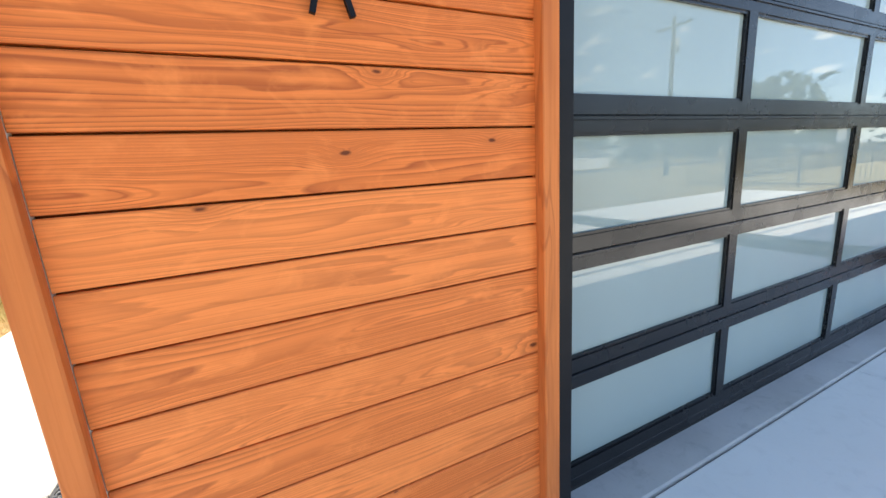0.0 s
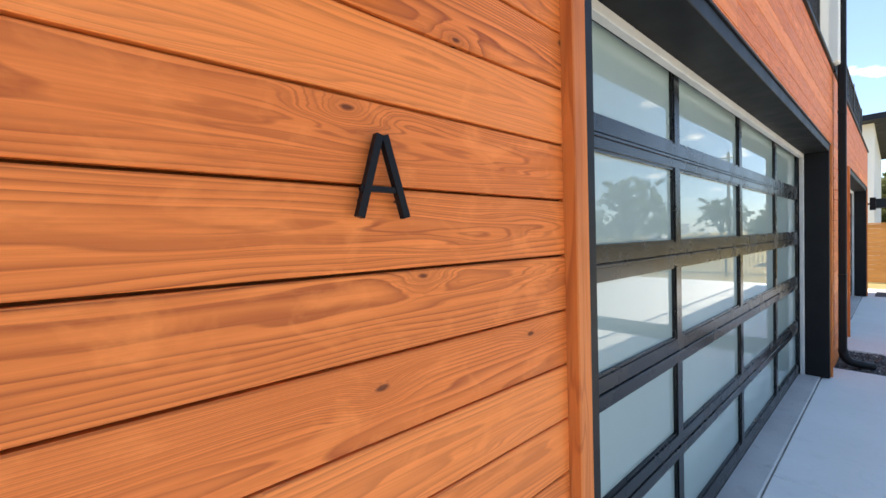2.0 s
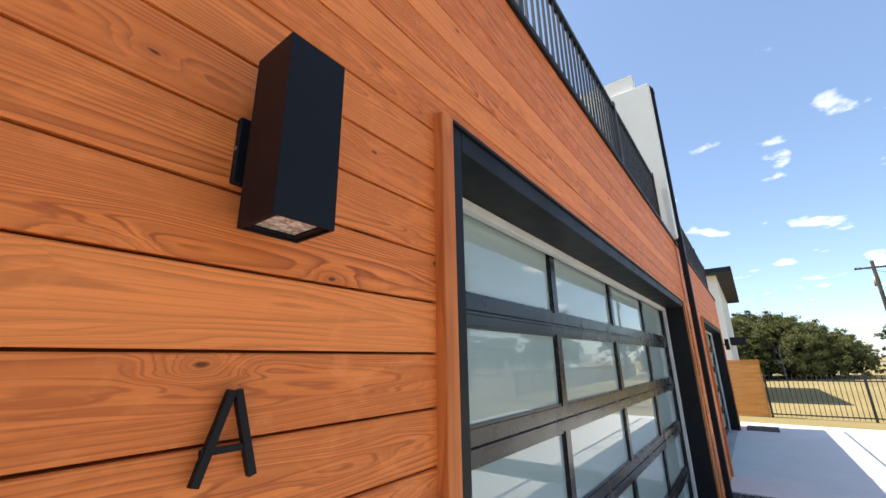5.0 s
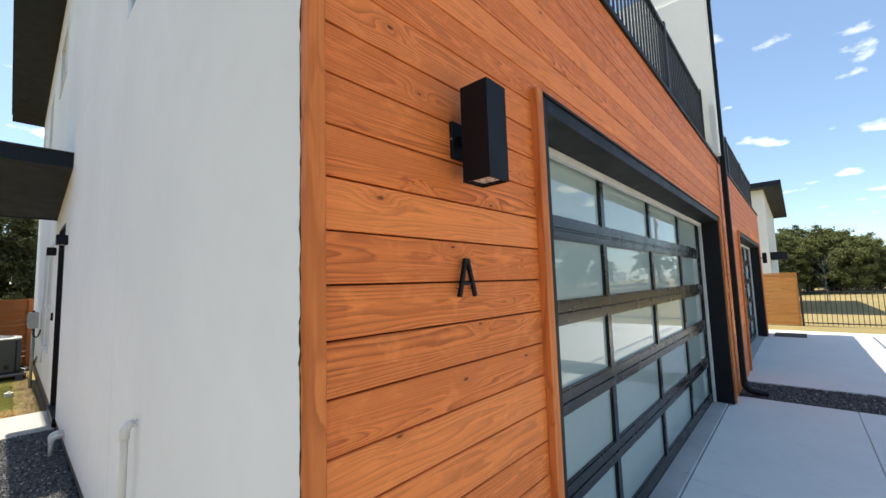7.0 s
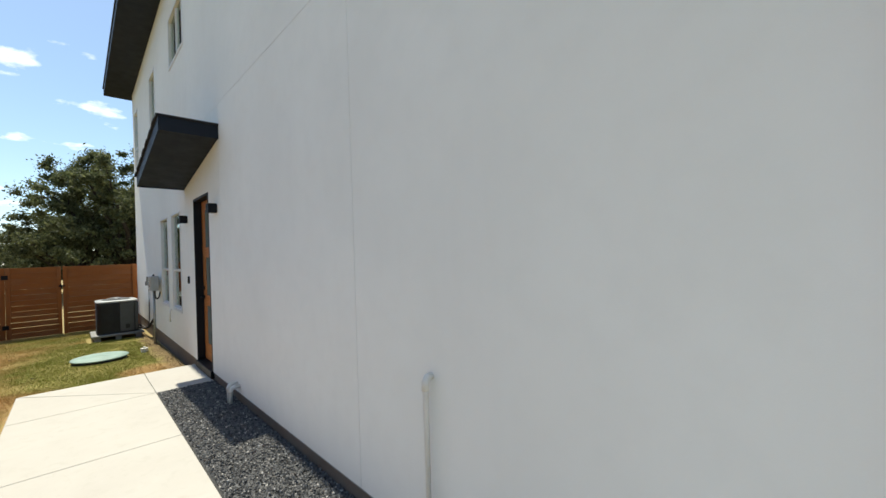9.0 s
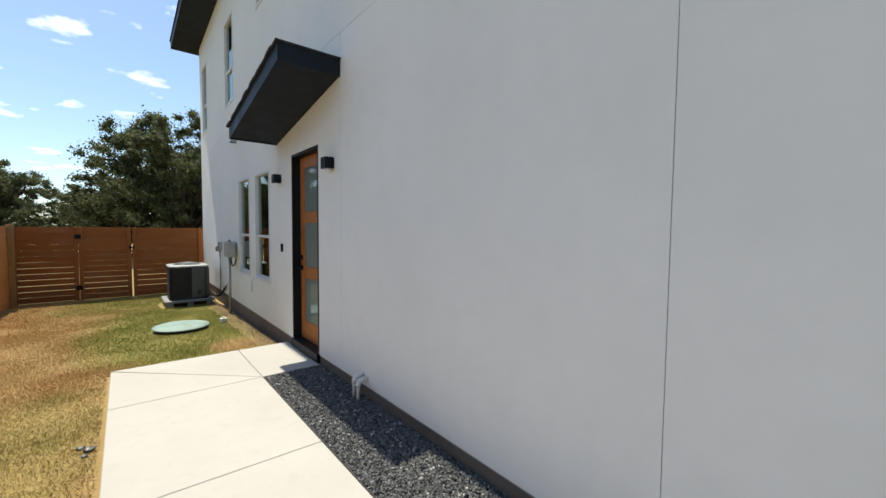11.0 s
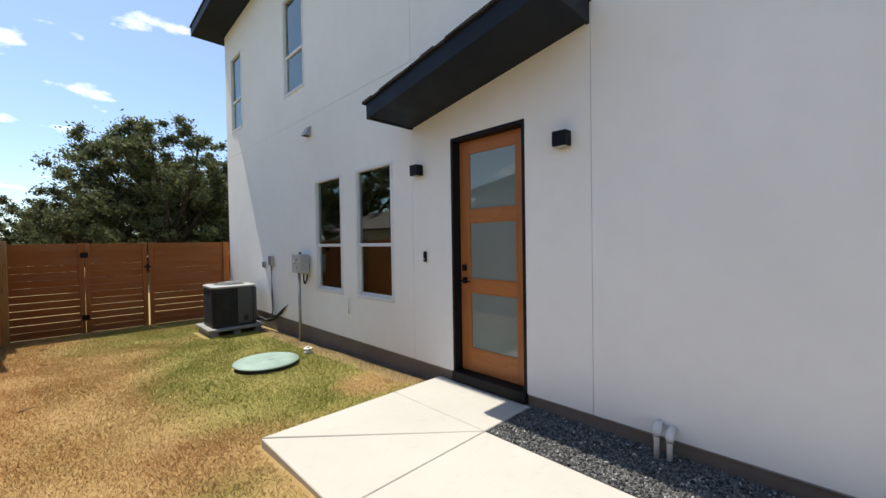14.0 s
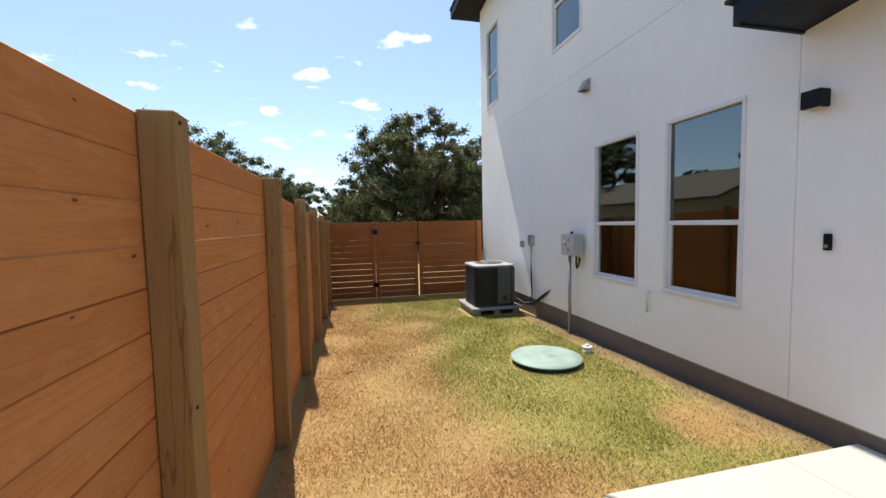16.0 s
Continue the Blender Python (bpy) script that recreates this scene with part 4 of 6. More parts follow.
def make_downspout():
    ds = thing("downspout", "black metal downspout down the front corner", "downspout", at=(6.43, 0.0, 0.0))
    bm = bmesh.new()
    y = YF - 0.075
    add_box(bm, -0.045, 0.045, y - 0.035, y + 0.035, 0.30, 6.20, bevel=0.01)
    part("pipe", bm, m_black, ds)
    part("elbow", tube(bmesh.new(), [(0, y, 0.34), (0, y - 0.01, 0.26), (0.03, y - 0.05, 0.20), (0.1, y - 0.14, 0.165), (0.16, y - 0.24, 0.15)], 0.045, 12), m_black, ds)
    part("elbow", tube(bmesh.new(), [(0, y, 6.17), (0, y + 0.01, 6.27), (0, y + 0.05, 6.34), (0, y + 0.16, 6.36)], 0.045, 12), m_black, ds)
    for z in (1.2, 3.1, 5.0):
        part("strap", box_bm(-0.06, 0.06, y - 0.037, y + 0.037, z, z + 0.03), m_black, ds)


def make_sconce(x):
    """Tall box up-and-down light on a short arm."""
    s = thing("wall_lamp", "tall black box wall lamp on stained pine boards", "wall lamp", at=(x, YF, 2.165))
    bm = bmesh.new()
    w, d0, d1, h, t = 0.05, -0.15, -0.05, 0.30, 0.004
    loops = [[bm.verts.new((x, y, z)) for x, y in ((-w + e, d0 + e), (w - e, d0 + e), (w - e, d1 - e), (-w + e, d1 - e))] for e, z in ((0.0, 0.0), (0.0, h), (t, h), (t, 0.0))]
    for k in range(4):
        a, b = loops[k], loops[(k + 1) % 4]
        for j in range(4):
            bm.faces.new((a[j], a[(j + 1) % 4], b[(j + 1) % 4], b[j]))
    part("housing", bm, m_lampb, s)
    bm = bmesh.new()
    for q in ((-w + t, w - t, d0 + t, d0 + t + 0.01), (-w + t, w - t, d1 - t - 0.01, d1 - t), (-w + t, -w + t + 0.01, d0 + t + 0.01, d1 - t - 0.01), (w - t - 0.01, w - t, d0 + t + 0.01, d1 - t - 0.01)):
        add_box(bm, *q, 0.004, 0.012)
    part("lens_frame", bm, m_lampb, s)
    part("lens", box_bm(-w + t + 0.0105, w - t - 0.0105, d0 + t + 0.0105, d1 - t - 0.0105, 0.008, 0.014), m_lens, s, "clear glass lens with bright reflections painted as speckles")
    part("top_cap", box_bm(-w + t, w - t, d0 + t, d1 - t, h - 0.02, h - 0.006), m_lampb, s)
    part("arm", cyl(bmesh.new(), (0, d1 + 0.001, 0.15), (0, -0.014, 0.15), 0.02), m_lampb, s)
    part("back_plate", box_bm(-0.05, 0.05, -0.014, 0.0005, 0.088, 0.208, bevel=0.002), m_lampb, s)
    sc = bmesh.new()
    cyl(sc, (-0.0502, -0.007, 0.15), (-0.045, -0.007, 0.15), 0.004, sides=8)
    part("screw", sc, m_galv, s)


def make_letter():
    """House letter A standing off the boards."""
    bm = bmesh.new()
    zb, zt, hw, w = 0.0, 0.118, 0.0385, 0.0056
    y0, y1 = YF - 0.022, YF - 0.010

    def bar(p, q, w_, y0=y0, y1=y1):
        (xa, za), (xb, zb_) = p, q
        d = Vector((xb - xa, zb_ - za)).normalized()
        nrm = Vector((-d.y, d.x)) * w_
        vs = []
        for y in (y0, y1):
            for (x, z), s in (((xa, za), 1), ((xb, zb_), 1), ((xb, zb_), -1), ((xa, za), -1)):
                vs.append(bm.verts.new((x + s * nrm.x, y, z + s * nrm.y)))
        for q4 in ((0, 1, 2, 3), (7, 6, 5, 4), (0, 4, 5, 1), (1, 5, 6, 2), (2, 6, 7, 3), (3, 7, 4, 0)):
            bm.faces.new([vs[i] for i in q4])
    bar((-hw, 0.0), (-0.004, zt), w)
    bar((hw, 0.0), (0.004, zt), w)
    bar((-0.036, 0.040), (0.03, 0.040), w * 0.75, y0 + 0.002, y1 - 0.002)
    for x, z in ((-0.031, 0.025), (0.031, 0.025), (0, 0.105)):
        cyl(bm, (x, y1 - 0.001, z), (x, YF + 0.001, z), 0.002, sides=8)
    ob = part("house_letter", bm, m_lampb, at=(0.2005, 0, 1.818))
    tagged(ob, "black metal house letter A on pine boards", "letter")


def make_corner_trim():
    wall = setting("corner_trim", box_bm(-0.347, -0.301, YF - 0.034, YF - 0.0005, 0.13, 3.598, bevel=0.004), m_trim_z, "orange-stained pine corner board", "trim")
    # uneven caulk bead where the stucco meets the corner board
    rng = random.Random(4)
    pts, rad, z = [], [], 0.34
    while z < 3.58:
        pts.append((-0.3480 + rng.uniform(-0.001, 0.0015), YF - 0.006 + rng.uniform(-0.003, 0.003), z))
        rad.append(rng.uniform(0.0004, 0.0022))
        z += rng.uniform(0.015, 0.04)
    setting("caulk_bead", tube(bmesh.new(), pts, rad, 6), m_gap, "rough dark open joint along the corner board", "trim")


def make_door():
    """Front door in a black frame, three frosted lights."""
    y0, y1, z0, z1 = DOOR
    d = thing("door_1", "closed stained wood front door with three frosted glass lights", "door", kind="structure")
    xd = X0 + 0.10
    for a, b in ((y0, y0 + 0.035), (y1 - 0.035, y1)):
        part("door_frame", box_bm(X0 - 0.004, xd + 0.06, a + 0.001, b - 0.001, z0 + 0.045, z1 - 0.001, bevel=0.003), m_black, d, "black door jamb")
    part("door_frame", box_bm(X0 - 0.004, xd + 0.06, y0 + 0.036, y1 - 0.036, z1 - 0.037, z1 - 0.001, bevel=0.003), m_black, d, "black door head")
    part("threshold", box_bm(X0 - 0.03, xd + 0.07, y0 + 0.002, y1 - 0.002, z0 - 0.06, z0 + 0.044, bevel=0.006), m_black, d, "black metal threshold")
    ya, yb, za, zb = y0 + 0.038, y1 - 0.038, z0 + 0.05, z1 - 0.04
    st = 0.125
    lights = [(za + 0.235, za + 0.835), (za + 0.965, za + 1.565), (za + 1.69, zb - 0.125)]
    for a, b in ((ya, ya + st), (yb - st, yb)):
        part("stile", box_bm(xd, xd + 0.045, a, b, za, zb, bevel=0.002), m_door_z, d)
    rails = [(za, lights[0][0]), (lights[0][1], lights[1][0]), (lights[1][1], lights[2][0]), (lights[2][1], zb)]
    for a, b in rails:
        part("rail", box_bm(xd + 0.0006, xd + 0.045, ya + st + 0.0005, yb - st - 0.0005, a, b, bevel=0.002), m_door_y, d)
    for a, b in lights:
        part("pane", box_bm(xd + 0.014, xd + 0.022, ya + st, yb - st, a, b), m_frost2, d, "grey-green frosted glass light")
        bm = bmesh.new()
        for q in ((ya + st, yb - st, a, a + 0.012), (ya + st, yb - st, b - 0.012, b), (ya + st, ya + st + 0.012, a + 0.012, b - 0.012), (yb - st - 0.012, yb - st, a + 0.012, b - 0.012)):
            add_box(bm, xd + 0.004, xd + 0.0135, *q)
        part("bead", bm, m_door_y, d)
    yh = yb - 0.06
    part("deadbolt", box_bm(xd - 0.02, xd - 0.0005, yh - 0.03, yh + 0.03, za + 1.055, za + 1.12, bevel=0.006), m_lampb, d, "black square deadbolt")
    hd = part("handle_plate", box_bm(xd - 0.012, xd - 0.0005, yh - 0.032, yh + 0.032, za + 0.92, za + 0.985, bevel=0.005), m_lampb, d)
    bm = cyl(bmesh.new(), (xd - 0.05, yh, za + 0.95), (xd - 0.012, yh, za + 0.95), 0.011, sides=12)
    add_box(bm, xd - 0.062, xd - 0.046, yh - 0.115, yh + 0.012, za + 0.941, za + 0.959, bevel=0.003)
    part("lever", bm, m_lampb, hd, "black lever handle")


def make_window(i, y0, y1, z0, z1, zm):
    w = thing("window_%d" % i, "single-hung white vinyl window in white stucco", "window", kind="structure")
    f = 0.038
    xf = X0 - 0.012
    bm = bmesh.new()
    for q in ((y0, y1, z0, z0 + f), (y0, y1, z1 - f, z1), (y0, y0 + f, z0 + f, z1 - f), (y1 - f, y1, z0 + f, z1 - f)):
        add_box(bm, xf, X0 + 0.09, q[0] + 0.001, q[1] - 0.001, q[2] + 0.001, q[3] - 0.001, bevel=0.003)
    part("window_frame", bm, m_vinyl, w)
    part("meeting_rail", box_bm(X0 + 0.008, X0 + 0.07, y0 + f, y1 - f, zm - 0.022, zm + 0.022, bevel=0.003), m_vinyl, w)
    bm = bmesh.new()
    a, b, c, d = y0 + f, y1 - f, z0 + f, zm - 0.022
    for q in ((a, b, c, c + 0.03), (a, a + 0.03, c + 0.03, d), (b - 0.03, b, c + 0.03, d)):
        add_box(bm, X0 + 0.02, X0 + 0.06, *q, bevel=0.002)
    part("lower_sash", bm, m_vinyl, w)
    for q in ((a, b, zm + 0.02, z1 - f), (a + 0.028, b - 0.028, c + 0.028, d + 0.002)):
        p = part("pane", box_bm(X0 + 0.036, X0 + 0.040, *q), m_glass, w, "clear window glass")
        p.visible_shadow = False
    part("window_sill", box_bm(X0 - 0.016, X0 - 0.001, y0 - 0.006, y1 + 0.006, z0 - 0.012, z0 + 0.001, bevel=0.002), m_vinyl, w)


def make_slider(i, y0, y1, z0, z1):
    """A wide window with two sashes side by side."""
    w = thing("window_%d" % i, "white vinyl sliding window high on the stucco wall", "window", kind="structure")
    f, ym = 0.045, 0.5 * (y0 + y1)
    bm = bmesh.new()
    for q in ((y0, y1, z0, z0 + f), (y0, y1, z1 - f, z1), (y0, y0 + f, z0 + f, z1 - f), (y1 - f, y1, z0 + f, z1 - f)):
        add_box(bm, X0 - 0.012, X0 + 0.09, q[0] + 0.001, q[1] - 0.001, q[2] + 0.001, q[3] - 0.001, bevel=0.003)
    part("window_frame", bm, m_vinyl, w)
    part("meeting_stile", box_bm(X0 + 0.008, X0 + 0.07, ym - 0.022, ym + 0.022, z0 + f, z1 - f, bevel=0.003), m_vinyl, w)
    for a, b in ((y0 + f, ym - 0.022), (ym + 0.022, y1 - f)):
        p = part("pane", box_bm(X0 + 0.036, X0 + 0.040, a, b, z0 + f, z1 - f), m_glass, w, "clear window glass")
        p.visible_shadow = False
    part("window_sill", box_bm(X0 - 0.016, X0 - 0.001, y0 - 0.006, y1 + 0.006, z0 - 0.012, z0 + 0.001, bevel=0.002), m_vinyl, w)


def make_small_lamp(y, z=2.53):
    s = thing("porch_lamp", "small black cube wall lamp beside the front door", "wall lamp", "lamps beside the door", at=(X0, y, z))
    part("housing", box_bm(-0.105, -0.012, -0.06, 0.06, -0.06, 0.06, bevel=0.002), m_lampb, s)
    part("back_plate", box_bm(-0.012, 0.0005, -0.055, 0.055, -0.055, 0.055, bevel=0.002), m_lampb, s)
    part("lens", box_bm(-0.09, -0.027, -0.045, 0.045, -0.063, -0.0605), m_lens, s)
    return s


def make_doorbell():
    s = thing("doorbell", "slim black doorbell on white stucco", "doorbell", at=(X0, 8.36, 1.55))
    part("body", box_bm(-0.026, 0.0005, -0.022, 0.022, -0.058, 0.058, bevel=0.006), m_lampb, s)
    part("button", cyl(bmesh.new(), (-0.031, 0, -0.028), (-0.0255, 0, -0.028), 0.013), m_galv, s, "round grey button")


def fence_top(y):
    return 2.068 if y < 9.4 else 2.068 - (y - 9.4) * 0.037


def make_side_fence():
    """Horizontal board fence along the yard."""
    fc = thing("side_fence", "horizontal cedar board fence with pine posts", "fence", "yard fences")
    ys = [1.25, 2.85, 4.45, 6.05, 7.65, 9.30, 10.82, 12.35, 13.87, 15.42]
    rng = random.Random(2)
    xb = -4.10
    for y in ys:
        zt = fence_top(y) + 0.006
        bm = box_bm(0, 0.10, 0, 0.10, 0, zt - ground_z(-4, y) + 0.05, bevel=0.004)
        part("post", bm, m_post, fc, at=(xb + 0.001, y, ground_z(-4, y) - 0.05))
        for zz in (zt - 0.03, zt - 0.9):
            part("bolt", cyl(bmesh.new(), (xb + 0.10, y + 0.03, zz), (xb + 0.105, y + 0.03, zz), 0.007, sides=8), m_rubber, fc)
    p = 0.1283
    for a, b in zip(ys, ys[1:] + [15.95]):
        ya, yb = a + 0.046, b + 0.044
        z = min(fence_top(a), fence_top(b)) if a > 9 else fence_top(a)
        base = ground_z(-4, 0.5 * (a + b)) + 0.03
        z = z - 0.0
        while z - p > base - 0.08:
            gap = rng.choice((0.001, 0.0013, 0.0016, 0.002, 0.003))
            bm = box_bm(-0.018, 0.0, 0, yb - ya - 0.003, -p + gap, 0, bevel=0.0035)
            for v in bm.verts:
                v.co.z += -0.037 * v.co.y if a > 9 else 0.0
            part("board", bm, m_fence_y, fc, at=(xb - rng.uniform(0, 0.003), ya, z + rng.uniform(-0.001, 0.001)))
            z -= p
    part("kickboard", box_bm(xb - 0.03, xb - 0.019, 1.3, 15.9, -0.1, 0.14), m_fence_y, fc)


def gate_panel(name, label, xa, xb, y, zt, zb, seed, posts):
    g = thing(name, label, "gate" if name == "gate" else "fence", "yard fences")
    rng = random.Random(seed)
    n = 13
    p = (zt - zb) / n
    for k in range(n):
        z = zb + k * p
        gap = (0.004, 0.008, 0.007, 0.008, 0.007, 0.006, 0.006, 0.004)[k] if k < 8 else 0.0012
        part("board", box_bm(xa + 0.004, xb - 0.004, y + 0.001, y + 0.019, z, z + p - max(gap + rng.uniform(-0.003, 0.003), 0.001), bevel=0.002), m_fence_shade_x, g)
    for a in posts:
        part("stile", box_bm(a, a + 0.085, y - 0.036, y, zb - 0.03, zt + 0.005, bevel=0.004), m_fence_shade_z, g)
    for a in (zt - 0.09, zb + 0.02):
        part("back_rail", box_bm(xa + 0.01, xb - 0.01, y + 0.02, y + 0.055, a, a + 0.08, bevel=0.003), m_fence_shade_x, g)
    return g


def make_gate():
    y, zt, zb = 15.90, 1.795, -0.035
    gate_panel("fence_panel", "fixed horizontal cedar board fence panel", -4.15, -2.972, y, zt, zb, 11, (-4.12, -3.055))
    g = gate_panel("gate", "closed horizontal cedar board gate with black hinges", -2.967, -1.935, y, zt, zb, 12, (-2.965, -2.022))
    for z in (1.56, 0.28):
        part("hinge", box_bm(-3.03, -2.91, y - 0.044, y - 0.0365, z - 0.055, z + 0.055, bevel=0.003), m_lampb, g, "black butterfly hinge")
    bm = box_bm(-1.99, -1.87, y - 0.046, y - 0.0365, 1.25, 1.29, bevel=0.003)
    add_box(bm, -1.95, -1.93, y - 0.075, y - 0.045, 1.17, 1.33, bevel=0.004)
    part("latch", bm, m_lampb, g, "black gravity latch")
    gate_panel("fence_panel", "fixed horizontal cedar board fence panel", -1.905, X0 + 0.05, y, zt, zb, 13, (-1.905, X0 - 0.095))


def make_ac():
    ac = thing("air_conditioner", "dark grey outdoor air conditioning unit on a pad", "air conditioner", at=(-0.93, 13.55, 0.165))
    w, h, r = 0.39, 0.74, 0.10

    def ring(bm, s, z, rr):
        out = []
        for cx, cy, a0 in ((s - rr, s - rr, 0), (-s + rr, s - rr, 90), (-s + rr, -s + rr, 180), (s - rr, -s + rr, 270)):
            for k in range(5):
                a = radians(a0 + 22.5 * k)
                out.append(bm.verts.new((cx + rr * math.cos(a), cy + rr * math.sin(a), z)))
        return out

    def shell(levels):
        bm = bmesh.new()
        rings = [ring(bm, *q) for q in levels]
        for a, b in zip(rings, rings[1:]):
            for i in range(len(a)):
                j = (i + 1) % len(a)
                bm.faces.new((a[i], a[j], b[j], b[i]))
        bm.faces.new(rings[0][::-1])
        bm.faces.new(rings[-1])
        return bm
    part("cabinet", shell([(w - 0.012, 0.02, r), (w - 0.012, h, r)]), m_acdark, ac)
    part("base_pan", shell([(w, 0.0, r), (w, 0.035, r)]), m_acdark, ac)
    lv = bmesh.new()
    for k in range(44):
        z = 0.05 + k * 0.0148
        a = ring(lv, w - 0.004, z, r)
        b = ring(lv, w - 0.004, z + 0.006, r)
        for i in range(len(a)):
            j = (i + 1) % len(a)
            lv.faces.new((a[i], a[j], b[j], b[i]))
        c = ring(lv, w - 0.014, z + 0.011, r)
        for i in range(len(a)):
            j = (i + 1) % len(a)
            lv.faces.new((b[i], b[j], c[j], c[i]))
    part("louvres", lv, m_acdark, ac)
    part("service_panel", box_bm(0.04, w - 0.085, -w - 0.004, -w + 0.03, 0.04, h - 0.01, bevel=0.006), m_acgrey, ac, "plain grey service panel")
    part("service_panel", box_bm(w - 0.08, w + 0.003, -w + 0.01, -0.05, 0.04, h - 0.01, bevel=0.02), m_acgrey, ac)
    part("rating_label", box_bm(0.14, 0.22, -w - 0.006, -w - 0.0042, 0.10, 0.20), m_acdark, ac)
    part("top_cover", shell([(w + 0.006, h, r), (w + 0.006, h + 0.03, r), (w - 0.05, h + 0.045, r)]), m_actop, ac, "pale grey top cover")
    part("fan_opening", cyl(bmesh.new(), (0, 0, h + 0.046), (0, 0, h + 0.049), 0.27, sides=40), m_rubber, ac)
    gr = bmesh.new()
    for rad in (0.06, 0.11, 0.16, 0.21, 0.26):
        pts = [(rad * math.cos(a), rad * math.sin(a), h + 0.105 - rad * 0.18) for a in (2 * math.pi * i / 28 for i in range(29))]
        tube(gr, pts, 0.0035, 5)
    for k in range(12):
        a = 2 * math.pi * k / 12
        tube(gr, [(0.05 * math.cos(a), 0.05 * math.sin(a), h + 0.098), (0.285 * math.cos(a), 0.285 * math.sin(a), h + 0.047)], 0.004, 5)
    part("fan_guard", gr, m_actop, ac)
    part("fan_hub", cyl(bmesh.new(), (0, 0, h + 0.05), (0, 0, h + 0.083), 0.06, 0.05, 20), m_actop, ac)
    pad = thing("equipment_pad", "weathered grey moulded pad with open sides", "pad", at=(-0.93, 13.55, 0.0))
    part("deck", box_bm(-0.49, 0.49, -0.49, 0.49, 0.115, 0.1645, bevel=0.008), m_padgrey, pad)
    for x in (-0.44, -0.06, 0.32):
        part("runner", box_bm(x, x + 0.12, -0.455, -0.33, -0.02, 0.1148, bevel=0.006), m_padgrey, pad)
        part("runner", box_bm(x, x + 0.12, 0.33, 0.455, -0.02, 0.1148, bevel=0.006), m_padgrey, pad)
    part("runner", box_bm(-0.455, -0.34, -0.32, 0.32, -0.02, 0.1148, bevel=0.006), m_padgrey, pad)
    ln = thing("refrigerant_lines", "black insulated refrigerant lines and conduit from the wall", "pipes")
    part("insulated_line", tube(bmesh.new(), [(X0 - 0.01, 12.35, 0.52), (-0.36, 12.5, 0.42), (-0.40, 12.7, 0.27), (-0.42, 12.95, 0.22), (-0.44, 13.25, 0.25), (-0.57, 13.42, 0.30)], 0.018, 8), m_rubber, ln)
    part("insulated_line", tube(bmesh.new(), [(X0 - 0.01, 12.28, 0.56), (-0.34, 12.42, 0.44), (-0.38, 12.62, 0.31), (-0.47, 12.9, 0.24), (-0.57, 13.35, 0.26)], 0.014, 8), m_rubber, ln)
    part("copper_line", tube(bmesh.new(), [(X0 - 0.005, 12.22, 0.60), (-0.33, 12.32, 0.50), (-0.36, 12.55, 0.36)], 0.008, 8), m_galv, ln)
    part("conduit", tube(bmesh.new(), [(-0.355, 12.87, 1.30), (-0.355, 12.87, 0.8), (-0.36, 12.83, 0.45), (-0.38, 12.85, 0.28), (-0.44, 13.1, 0.2), (-0.57, 13.4, 0.22)], 0.014, 8), m_acgrey, ln, "dark grey flexible conduit")


